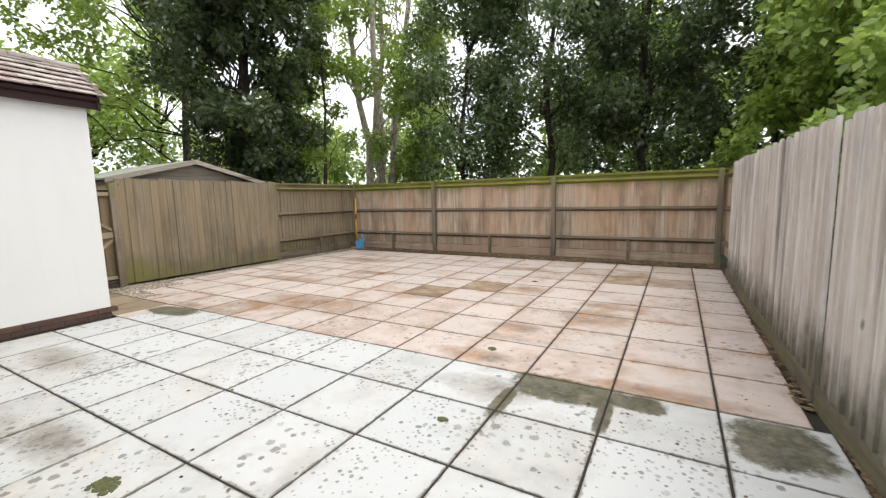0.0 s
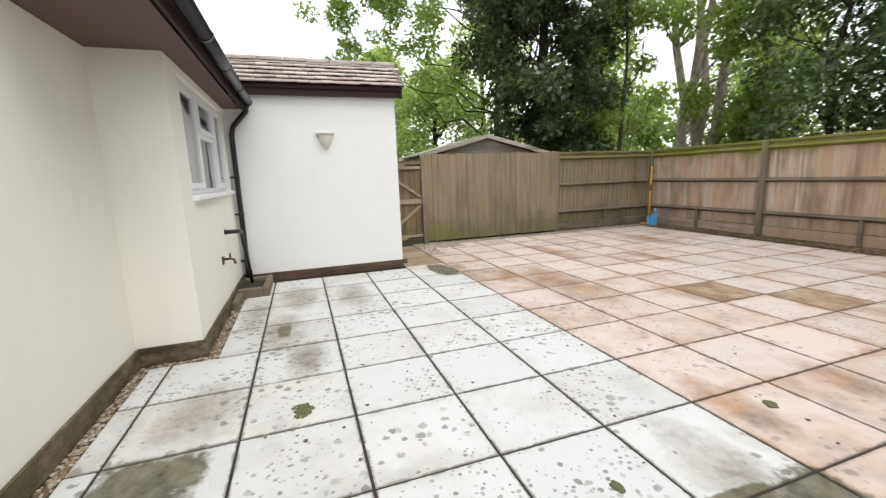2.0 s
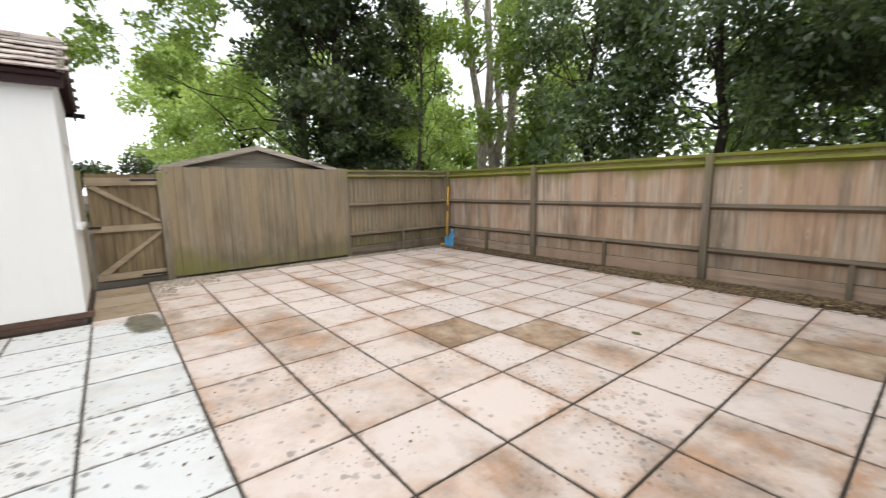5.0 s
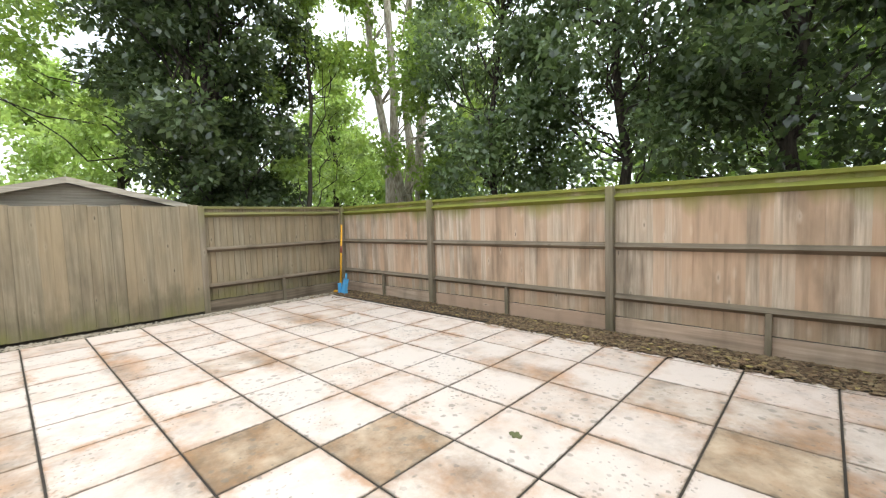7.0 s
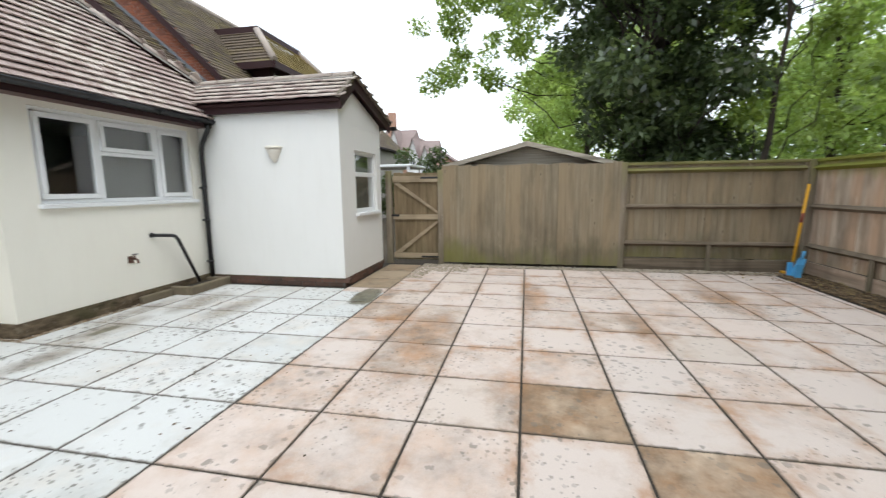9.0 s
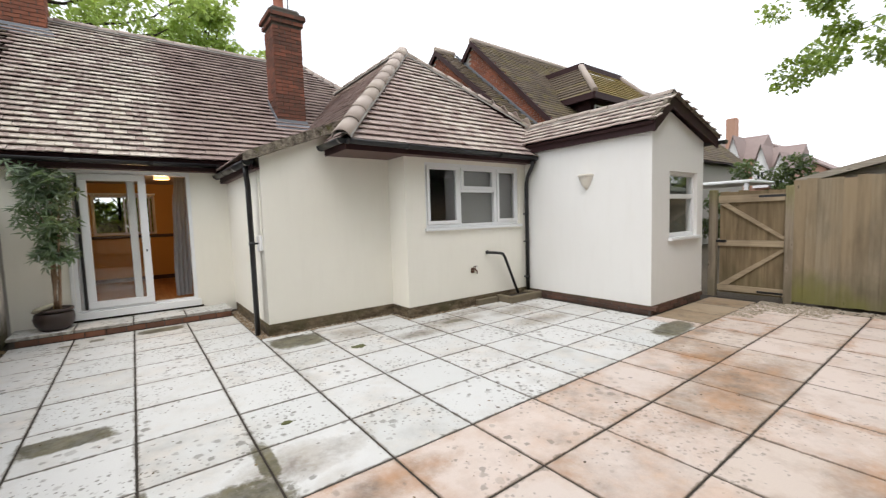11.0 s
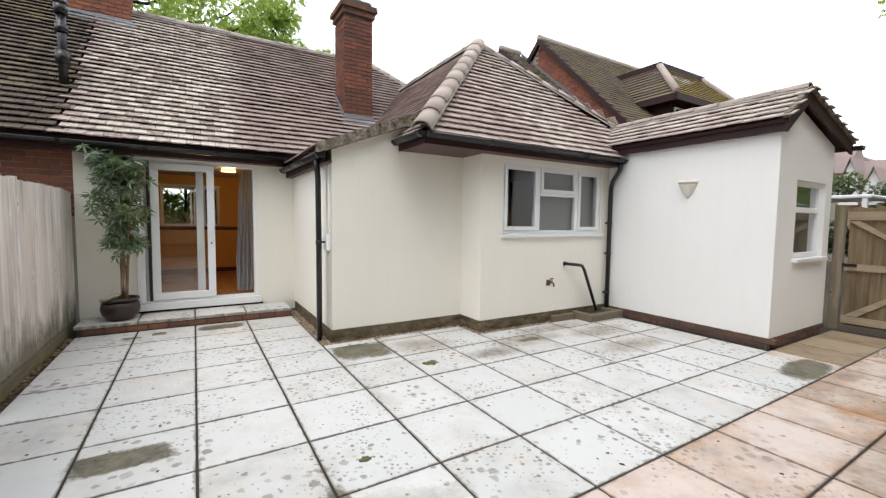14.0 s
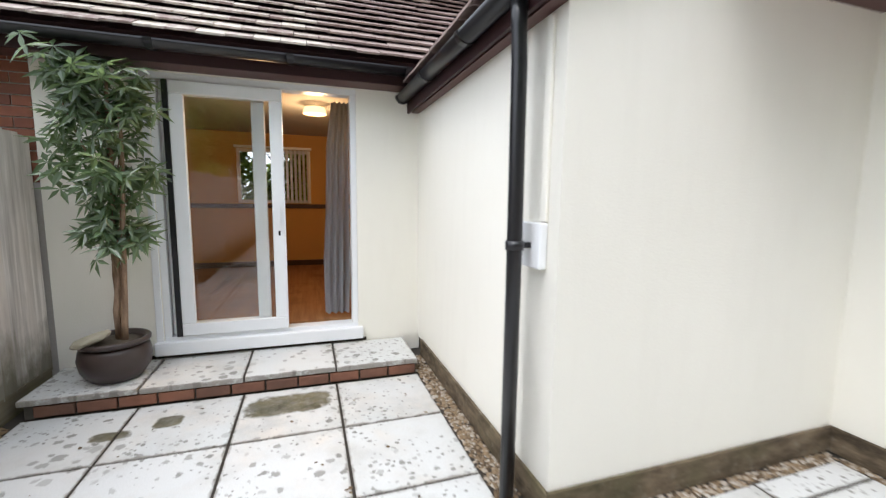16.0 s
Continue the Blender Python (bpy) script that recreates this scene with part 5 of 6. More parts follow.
# ---- chimneys and vent ----
def brick_stack(ch, x0, x1, y0, y1, z0, z1, material, rng, lo=None):
    """Coursed bricks round a stack; lo(x, y) is where the roof cuts it."""
    under(part("core", box(x0 + 0.012, y0 + 0.012, z0, x1 - 0.012, y1 - 0.012, z1), SOOTY_MORTAR), ch)
    verts, faces = [], []
    j = 0
    z = z0
    while z + 0.066 < z1:
        for axis, fixed_at, a0, a1, out in (("x", y1, x0, x1, 1), ("x", y0, x0, x1, -1), ("y", x1, y0, y1, 1), ("y", x0, y0, y1, -1)):
            a = a0 - (0.112 if j % 2 else 0.0)
            while a < a1 - 0.02:
                b0, b1 = max(a, a0) + 0.003, min(a + 0.215, a1) - 0.003
                d = out * rng.uniform(-0.002, 0.003)
                if b1 - b0 > 0.02:
                    k = len(verts)
                    inn = fixed_at - out * 0.02
                    ou = fixed_at + d
                    for s, t, q in ((b0, inn, z), (b1, inn, z), (b1, inn, z + 0.064), (b0, inn, z + 0.064), (b0, ou, z), (b1, ou, z), (b1, ou, z + 0.064), (b0, ou, z + 0.064)):
                        verts.append((s, t, q) if axis == "x" else (t, s, q))
                    faces += [(k + 4, k + 5, k + 6, k + 7), (k, k + 1, k + 5, k + 4), (k + 3, k + 2, k + 6, k + 7), (k + 1, k + 2, k + 6, k + 5), (k, k + 3, k + 7, k + 4)]
                a += 0.225
        z += 0.075
        j += 1
    me = bpy.data.meshes.new("bricks")
    me.from_pydata(verts, [], faces)
    o = under(part_mesh("bricks", me, material), ch)
    o["kind"] = "stuff"


TERRACOTTA = plain("terracotta_pot", (0.34, 0.13, 0.085), 0.8, var=0.25)
rng = random.Random(12)
ch2 = thing("chimney_stack", (-3.2, -3.9, 3.5), "slim red brick chimney with a corbelled sooty cap", "chimney", kind="structure")
brick_stack(ch2, -3.5, -2.93, -4.2, -3.6, 3.40, 5.47, BRICK_OLD, rng)
brick_stack(ch2, -3.54, -2.89, -4.24, -3.56, 5.475, 5.58, BRICK_OLD, rng)
brick_stack(ch2, -3.58, -2.85, -4.28, -3.52, 5.585, 5.69, BRICK_OLD, rng)
under(part("cap", box(-3.50, -4.20, 5.69, -2.93, -3.60, 5.80, 0.04), SOOTY_MORTAR), ch2)
under(part("pot", lathe([(0.11, 0), (0.115, 0.03), (0.10, 0.06), (0.095, 0.36), (0.115, 0.38), (0.115, 0.42), (0.085, 0.42), (0.085, 0.1)], 20, centre=(-3.16, -3.9, 5.80)), TERRACOTTA), ch2)
under(part("flashing", extrude([(-3.53, -3.575, 3.42), (-2.90, -3.575, 3.42), (-2.90, -3.575, 3.57), (-3.53, -3.575, 3.57)], (0, -0.02, 0)), LEAD), ch2)
under(part("apron", extrude([(-3.58, -3.43, 3.36), (-2.86, -3.43, 3.36), (-2.88, -3.58, 3.485), (-3.56, -3.58, 3.485)], (0, 0, 0.014)), LEAD), ch2)
under(part("soaker", extrude([(-2.915, -3.57, 3.44), (-2.915, -4.15, 3.93), (-2.915, -4.15, 4.07), (-2.915, -3.57, 3.58)], (0.012, 0, 0)), LEAD), ch2)
under(part("aerial", tube([(-3.35, -3.9, 5.7), (-3.36, -3.9, 7.6)], 0.012, 6), LEAD), ch2)
ch1 = thing("chimney_stack", (1.0, -5.9, 5.0), "broad red brick chimney straddling the main ridge", "chimney", kind="structure")
brick_stack(ch1, 0.58, 1.50, -6.2, -5.6, 4.95, 5.98, BRICK, rng)
brick_stack(ch1, 0.54, 1.54, -6.24, -5.56, 5.985, 6.09, BRICK_OLD, rng)
brick_stack(ch1, 0.50, 1.58, -6.28, -5.52, 6.095, 6.20, BRICK_OLD, rng)
brick_stack(ch1, 0.54, 1.54, -6.24, -5.56, 6.205, 6.29, BRICK_OLD, rng)
under(part("cap", box(0.56, -6.22, 6.29, 1.52, -5.58, 6.36, 0.03), SOOTY_MORTAR), ch1)
for x, r in ((1.27, 0.13), (0.78, 0.11)):
    under(part("pot", lathe([(r, 0), (r * 1.05, 0.03), (r * 0.9, 0.06), (r * 0.86, 0.4), (r * 1.05, 0.42), (r * 1.05, 0.46), (r * 0.8, 0.46), (r * 0.8, 0.1)], 20, centre=(x, -5.9, 6.35)), TERRACOTTA), ch1)
under(part("flashing", extrude([(0.54, -5.575, 5.0), (1.54, -5.575, 5.0), (1.54, -5.575, 5.22), (0.54, -5.575, 5.22)], (0, -0.02, 0)), LEAD), ch1)
under(part("apron", extrude([(0.46, -5.40, 5.01), (1.62, -5.40, 5.01), (1.58, -5.59, 5.17), (0.50, -5.59, 5.17)], (0, 0, 0.016)), LEAD), ch1)
vp = thing("vent_pipe", (1.15, -3.4, 3.3), "dark glazed vent pipe with a collar on the tiles", "vent pipe", kind="structure")
under(part("pipe", tube([(1.15, -3.42, 3.35), (1.15, -3.42, 4.40)], 0.055, 14), BLACK), vp)
for z0, z1, r in ((3.62, 3.80, 0.085), (4.05, 4.16, 0.075), (4.3, 4.44, 0.078)):
    under(part("collar", tube([(1.15, -3.42, z0), (1.15, -3.42, z1)], r, 14), BLACK), vp)
under(part("cowl", lathe([(0.085, 0.0), (0.09, 0.03), (0.05, 0.06)], 14, centre=(1.15, -3.42, 4.45)), LEAD), vp)

# ---- shed behind the fence ----
SHEDWOOD = wood_mat("shed_weatherboard", (0.56, 0.50, 0.41), (0.27, 0.235, 0.19), axis=1, stains=0.3)
FELT = plain("green_roof_felt", (0.33, 0.34, 0.27), 0.95, var=0.3, grain=80, bump=0.4)
shed = thing("garden_shed", (-10, 4.9, 0), "timber garden shed with a felted gable roof", "shed")
under(part("wall", extrude([(-8.80, 3.55, 0), (-8.80, 6.25, 0), (-8.80, 6.25, 1.88), (-8.80, 4.9, 2.22), (-8.80, 3.55, 1.88)], (-2.2, 0, 0)), SHEDWOOD), shed)
for i in range(5):
    z = 1.84 + i * 0.085
    hw = min(1.34, (2.235 - z - 0.07) / 0.34 * 1.35 + 0.02)
    if hw > 0.1:
        under(part("weatherboard", extrude([(-8.799, 4.9 - hw, z), (-8.799, 4.9 + hw, z), (-8.799, 4.9 + hw * 0.98, z + 0.08), (-8.799, 4.9 - hw * 0.98, z + 0.08)], (0.018 - 0.002 * i, 0, 0)), SHEDWOOD), shed)
for sgn in (-1, 1):
    under(part("roof", extrude([(-8.62, 4.9, 2.27), (-8.62, 4.9 + sgn * 1.58, 1.87), (-8.62, 4.9 + sgn * 1.58, 1.90), (-8.62, 4.9, 2.30)], (-2.6, 0, 0)), FELT), shed)
    under(part("bargeboard", extrude([(-8.60, 4.9, 2.215), (-8.60, 4.9 + sgn * 1.6, 1.81), (-8.60, 4.9 + sgn * 1.6, 1.90), (-8.60, 4.9, 2.305)], (-0.018, 0, 0)), SHEDWOOD), shed)

# ---- tool leaning in the corner ----
YELLOW = plain("yellow_plastic", (0.70, 0.36, 0.02), 0.45, var=0.12)
BLUE = plain("blue_plastic", (0.10, 0.35, 0.62), 0.4, var=0.1)
TAPE = plain("brown_tape", (0.20, 0.05, 0.03), 0.6, var=0.2)
br = thing("yard_broom", (-8.25, 9.3, 0), "yellow-handled yard broom leaning in the fence corner", "broom")
P0, P1 = Vector((-8.13, 9.12, 0.1)), Vector((-8.30, 9.33, 1.46))
under(part("handle", tube([P0, P1], 0.02, 10), YELLOW), br)
under(part("grip", tube([P0 + (P1 - P0) * 0.55, P0 + (P1 - P0) * 0.66], 0.024, 10), TAPE), br)
under(part("brush_head", box(-8.32, 9.06, 0.0, -8.12, 9.13, 0.045, 0.008), YELLOW), br)
dp = thing("dustpan", (-7.98, 9.16, 0), "light blue plastic shovel blade propped by the broom", "shovel")
bm = bmesh.new()
extrude([(-8.10, 9.08, 0.0), (-7.88, 9.08, 0.0), (-7.91, 9.17, 0.30), (-8.07, 9.17, 0.30)], (0, 0.02, 0), bm)
box(-8.11, 9.04, 0.0, -8.095, 9.12, 0.22, bm=bm)
box(-7.885, 9.04, 0.0, -7.87, 9.12, 0.22, bm=bm)
under(part("blade", bm, BLUE), dp)
under(part("socket", tube([(-7.99, 9.17, 0.28), (-8.0, 9.2, 0.42)], 0.022, 10), BLUE), dp)

# ---- potted tree ----
POTCLAY = plain("dark_brown_glazed_pot", (0.045, 0.030, 0.026), 0.35, spec=0.5, var=0.35, grain=12)
pot = thing("plant_pot", (0.50, -2.47, 0.131), "squat dark brown glazed pot on the step", "pot")
under(part("body", lathe([(0.13, 0.0), (0.155, 0.012), (0.205, 0.09), (0.218, 0.16), (0.205, 0.225), (0.185, 0.25)], 32, centre=(0.50, -2.47, 0.131)), POTCLAY), pot)
under(part("rim", lathe([(0.185, 0.25), (0.212, 0.262), (0.215, 0.285), (0.205, 0.295), (0.185, 0.29), (0.175, 0.255)], 32, centre=(0.50, -2.47, 0.131)), POTCLAY), pot)
under(part("soil", lathe([(0.178, 0.262), (0.1, 0.275), (0.001, 0.28)], 24, centre=(0.50, -2.47, 0.131)), SOIL), pot)
SANDSTONE = plain("pale_sandstone", (0.32, 0.29, 0.22), 0.9, var=0.3, grain=20, bump=0.4)
bm = bmesh.new()
bmesh.ops.create_icosphere(bm, subdivisions=2, radius=1)
for v in bm.verts:
    v.co = Vector((0.13 * v.co.x, 0.09 * v.co.y, 0.035 * v.co.z)) * (1 + 0.25 * noise.noise(v.co * 1.7))
bmesh.ops.rotate(bm, cent=(0, 0, 0), matrix=Matrix.Rotation(radians(22), 3, "Y"), verts=bm.verts)
bmesh.ops.translate(bm, vec=(0.60, -2.36, 0.445), verts=bm.verts)
tagged(part("stone", bm, SANDSTONE), "flat pale stone lying on the pot's soil", "stone")


# ---- plants ----
def leaf_cloud(name, centres, radii, count, size, material, parent, rng, long=1.7, droop=0.2, flat=0.6):
    """Many small leaves scattered in clumps, as one mesh."""
    k = len(centres)
    centres, radii = np.array(centres), np.array(radii)
    wgt = radii ** 2
    idx = rng.choice(k, count, p=wgt / wgt.sum())
    d = rng.normal(size=(count, 3))
    d /= np.linalg.norm(d, axis=1)[:, None]
    r = rng.random(count) ** 0.45
    p = centres[idx] + d * (radii[idx] * r)[:, None] * np.array([1, 1, 0.8])
    out = d + rng.normal(size=(count, 3)) * 0.7
    out[:, 2] -= droop
    out /= np.linalg.norm(out, axis=1)[:, None]
    nrm = rng.normal(size=(count, 3)) * flat + np.array([0, 0, 1.0])
    side = np.cross(out, nrm)
    side /= np.linalg.norm(side, axis=1)[:, None] + 1e-9
    s = size * (0.6 + 0.8 * rng.random(count))[:, None]
    up = np.cross(side, out)
    v = np.empty((count, 4, 3))
    v[:, 0] = p - out * s * long / 2
    v[:, 1] = p + side * s / 2 + up * s * 0.12
    v[:, 2] = p + out * s * long / 2
    v[:, 3] = p - side * s / 2 + up * s * 0.12
    me = bpy.data.meshes.new(name)
    me.vertices.add(count * 4)
    me.vertices.foreach_set("co", v.reshape(-1))
    me.loops.add(count * 4)
    me.loops.foreach_set("vertex_index", np.arange(count * 4, dtype=np.int32))
    me.polygons.add(count)
    me.polygons.foreach_set("loop_start", np.arange(0, count * 4, 4, dtype=np.int32))
    me.polygons.foreach_set("loop_total", np.full(count, 4, dtype=np.int32))
    me.update(calc_edges=True)
    return under(part_mesh(name, me, material), parent)


def limb(pts, r0, r1, bm, seg=7):
    n = len(pts)
    tube(pts, 0, seg, bm, [r0 + (r1 - r0) * i / (n - 1) for i in range(n)])


def wander(a, b, n, amount, rng):
    a, b = Vector(a), Vector(b)
    return [a.lerp(b, i / (n - 1)) + (Vector(rng.uniform(-amount, amount, 3)) if 0 < i < n - 1 else Vector((0, 0, 0))) for i in range(n)]


def tree(name, at, height, crown, label, bark, leaves, seed, trunks=1, trunk_r=0.18, clumps=60, clump_r=0.8, count=16000, size=0.1, base=0.25, spread=0.0, shape=1.0, lean=(0, 0), category="tree", reach=(0, 0), limbs=2):
    """Tapered trunks, limbs to every clump, and a crown of many leaves. crown: (rx, ry), base: where it starts, as a share of the height."""
    rng = np.random.default_rng(seed)
    x, y = at
    t = thing(name, (x, y, 0), label, category)
    bm = bmesh.new()
    tops = []
    for i in range(trunks):
        a = 2 * math.pi * i / max(1, trunks) + 0.6
        top = (x + lean[0] + spread * math.cos(a), y + lean[1] + spread * math.sin(a), height * rng.uniform(0.86, 0.98))
        foot = (x + 0.6 * trunk_r * math.cos(a) * (trunks > 1), y + 0.6 * trunk_r * math.sin(a) * (trunks > 1), -0.1)
        pts = wander(foot, top, 9, 0.05 * height / 4, rng)
        limb(pts, trunk_r, trunk_r * 0.18, bm, 10)
        tops.append(pts)
    cs, rs = [], []
    for i in range(clumps):
        h = base + (1 - base) * rng.random() ** 0.85
        w = (math.sin(math.pi * min(0.98, max(0.06, (h - base) / (1 - base) * 0.74 + 0.24)))) ** shape
        a, rr = rng.random() * 2 * math.pi, math.sqrt(rng.random()) * w
        c = (x + reach[0] + lean[0] * h + crown[0] * rr * math.cos(a), y + reach[1] + lean[1] * h + crown[1] * rr * math.sin(a), height * h)
        cs.append(c)
        rs.append(clump_r * rng.uniform(0.55, 1.25))
        src = tops[i % trunks]
        k = min(len(src) - 2, max(1, int((h * 0.85) * (len(src) - 1))))
        if i % limbs == 0:
            far_out = (Vector(c) - src[k]).length
            limb(wander(src[k], c, 7, 0.05 + 0.06 * far_out, rng), trunk_r * 0.2, 0.008, bm, 5)
    under(part("trunk", bm, bark), t)
    leaf_cloud("crown", cs, rs, count, size, leaves, t, rng)
    return t

BARK_DARK = bark_mat("dark_bark", (0.03, 0.025, 0.02), (0.085, 0.07, 0.055))
BARK_PALE = bark_mat("pale_birch_bark", (0.27, 0.22, 0.165), (0.64, 0.58, 0.50))
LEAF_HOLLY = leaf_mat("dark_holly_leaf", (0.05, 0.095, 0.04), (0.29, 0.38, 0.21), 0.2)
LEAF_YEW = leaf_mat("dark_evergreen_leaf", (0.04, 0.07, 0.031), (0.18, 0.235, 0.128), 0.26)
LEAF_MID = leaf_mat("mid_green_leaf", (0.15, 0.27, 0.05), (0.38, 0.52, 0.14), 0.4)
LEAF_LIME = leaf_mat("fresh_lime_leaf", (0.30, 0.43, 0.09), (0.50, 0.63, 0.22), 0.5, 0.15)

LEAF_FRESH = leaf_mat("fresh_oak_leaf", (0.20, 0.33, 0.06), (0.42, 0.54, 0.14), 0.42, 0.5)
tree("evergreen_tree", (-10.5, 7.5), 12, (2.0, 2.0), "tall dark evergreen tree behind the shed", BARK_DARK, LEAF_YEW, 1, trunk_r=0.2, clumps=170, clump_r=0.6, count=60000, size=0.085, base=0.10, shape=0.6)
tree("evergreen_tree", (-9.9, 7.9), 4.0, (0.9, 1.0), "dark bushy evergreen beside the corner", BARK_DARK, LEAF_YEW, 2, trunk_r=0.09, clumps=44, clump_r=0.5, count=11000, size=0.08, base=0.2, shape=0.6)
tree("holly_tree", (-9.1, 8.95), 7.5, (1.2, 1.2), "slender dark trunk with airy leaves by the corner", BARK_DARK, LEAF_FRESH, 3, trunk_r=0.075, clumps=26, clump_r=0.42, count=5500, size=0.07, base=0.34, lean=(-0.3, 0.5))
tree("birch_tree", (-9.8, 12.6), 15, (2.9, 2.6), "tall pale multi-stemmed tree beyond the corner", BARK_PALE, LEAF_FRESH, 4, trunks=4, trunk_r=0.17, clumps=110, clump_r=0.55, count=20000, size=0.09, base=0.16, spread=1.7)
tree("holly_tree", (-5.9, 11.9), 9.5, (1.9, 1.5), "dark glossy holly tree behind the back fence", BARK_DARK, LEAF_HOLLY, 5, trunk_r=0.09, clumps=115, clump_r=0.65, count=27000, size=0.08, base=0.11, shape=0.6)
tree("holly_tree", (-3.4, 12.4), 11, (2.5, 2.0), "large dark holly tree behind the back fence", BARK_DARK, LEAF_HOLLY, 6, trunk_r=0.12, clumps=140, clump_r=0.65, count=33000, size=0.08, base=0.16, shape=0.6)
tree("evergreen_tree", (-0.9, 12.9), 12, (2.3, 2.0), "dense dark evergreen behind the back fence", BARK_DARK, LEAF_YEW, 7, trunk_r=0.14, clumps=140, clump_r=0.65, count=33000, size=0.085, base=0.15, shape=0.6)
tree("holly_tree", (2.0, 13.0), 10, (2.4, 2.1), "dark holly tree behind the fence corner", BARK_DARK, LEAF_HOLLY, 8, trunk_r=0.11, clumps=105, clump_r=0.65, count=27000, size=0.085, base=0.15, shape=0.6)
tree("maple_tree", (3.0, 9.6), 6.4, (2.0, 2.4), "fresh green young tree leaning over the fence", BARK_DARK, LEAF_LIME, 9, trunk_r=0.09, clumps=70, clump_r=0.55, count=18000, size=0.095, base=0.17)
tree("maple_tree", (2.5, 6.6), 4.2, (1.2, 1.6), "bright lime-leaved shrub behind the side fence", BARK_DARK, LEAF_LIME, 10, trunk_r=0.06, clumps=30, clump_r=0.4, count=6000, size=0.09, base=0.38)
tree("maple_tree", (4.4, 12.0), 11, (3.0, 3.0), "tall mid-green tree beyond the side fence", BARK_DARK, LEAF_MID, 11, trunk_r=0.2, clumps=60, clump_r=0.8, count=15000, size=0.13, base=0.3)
tree("lime_tree", (-13.2, 20.5), 7.0, (4.0, 3.0), "sunlit lime-green tree seen between the trunks", BARK_DARK, LEAF_LIME, 12, trunk_r=0.16, clumps=60, clump_r=0.8, count=9000, size=0.12, base=0.1)
tree("lime_tree", (-16.5, 14.5), 8, (2.3, 2.3), "sunlit lime-green tree behind the dark trunks", BARK_DARK, LEAF_LIME, 13, trunk_r=0.16, clumps=60, clump_r=0.8, count=8000, size=0.12, base=0.1)
tree("lime_tree", (-20.5, 7.6), 6.8, (3.4, 3.0), "bright fresh-leaved tree behind the shed", BARK_DARK, LEAF_LIME, 14, trunk_r=0.2, clumps=60, clump_r=1.0, count=11000, size=0.12, base=0.12)
tree("lime_tree", (-27.0, 6.2), 9.0, (3.6, 3.2), "hazy bright green tree in the distance", BARK_DARK, LEAF_LIME, 15, trunk_r=0.2, clumps=80, clump_r=1.0, count=16000, size=0.15, base=0.1)
tree("oak_tree", (-14.6, 8.2), 10.5, (1.8, 2.8), "spreading green tree with branches over the shed", BARK_DARK, LEAF_FRESH, 16, trunk_r=0.16, clumps=115, clump_r=0.5, count=18000, size=0.08, base=0.42, reach=(1.2, -4.1), limbs=7)
tree("oak_tree", (2.2, -15.0), 15.0, (8.0, 4.0), "large fresh green oak behind the cottage roof", BARK_DARK, LEAF_LIME, 17, trunk_r=0.4, clumps=150, clump_r=0.9, count=32000, size=0.13, base=0.3)
tree("oak_tree", (-3.6, -16.0), 11, (4.0, 3.0), "airy green tree with dark twisting branches", BARK_DARK, LEAF_LIME, 18, trunk_r=0.3, clumps=60, clump_r=0.65, count=9000, size=0.13, base=0.35)
tree("holly_tree", (-24.0, 19.0), 7, (7.0, 5.0), "dark tree in the far woodland", BARK_DARK, LEAF_MID, 19, trunk_r=0.3, clumps=90, clump_r=1.5, count=12000, size=0.25, base=0.05)
tree("holly_tree", (-2.0, 24.0), 9.5, (7.0, 4.0), "dark tree in the woodland behind the hollies", BARK_DARK, LEAF_MID, 20, trunk_r=0.3, clumps=100, clump_r=1.5, count=14000, size=0.25, base=0.05)
tree("holly_tree", (10.0, 16.0), 12, (5.0, 5.0), "dark tree in the far woodland corner", BARK_DARK, LEAF_MID, 21, trunk_r=0.3, clumps=80, clump_r=1.4, count=9000, size=0.25, base=0.05)
tree("laurel_bush", (-0.2, -8.9), 4.4, (2.2, 0.8), "leafy green bush outside the far window", BARK_DARK, LEAF_FRESH, 22, trunk_r=0.05, clumps=70, clump_r=0.55, count=20000, size=0.10, base=0.1, category="bush")
tree("holly_tree", (-9.7, 16.2), 10, (1.2, 1.2), "airy mid-green tree between the trunks", BARK_DARK, LEAF_FRESH, 23, trunk_r=0.09, clumps=40, clump_r=0.6, count=4500, size=0.09, base=0.15)
tree("laurel_bush", (-8.5, 13.2), 3.4, (1.5, 1.2), "fresh green bush filling the gap behind the fence", BARK_DARK, LEAF_FRESH, 24, trunk_r=0.05, clumps=40, clump_r=0.55, count=9000, size=0.09, base=0.15, category="bush")
tree("laurel_bush", (2.2, 10.6), 4.0, (1.5, 1.2), "leafy mid-green bush behind the fence corner", BARK_DARK, LEAF_FRESH, 25, trunk_r=0.05, clumps=36, clump_r=0.5, count=8000, size=0.09, base=0.2, category="bush")
tree("lime_tree", (-19.0, 9.6), 10, (2.6, 2.6), "tall bright green tree behind the evergreen", BARK_DARK, LEAF_LIME, 26, trunk_r=0.18, clumps=80, clump_r=0.8, count=8000, size=0.12, base=0.15)
hedge = thing("hedge", (-19.0, 0.6, 0), "clipped dark green conifer hedge beyond the gate", "hedge")
rg = np.random.default_rng(31)
leaf_cloud("foliage", [(-19 + rg.uniform(-0.5, 0.5), -1.6 + i * 0.22, 0.6 + 2.3 * rg.random()) for i in range(26)] , [0.55] * 26, 9000, 0.09, LEAF_YEW, hedge, rg)

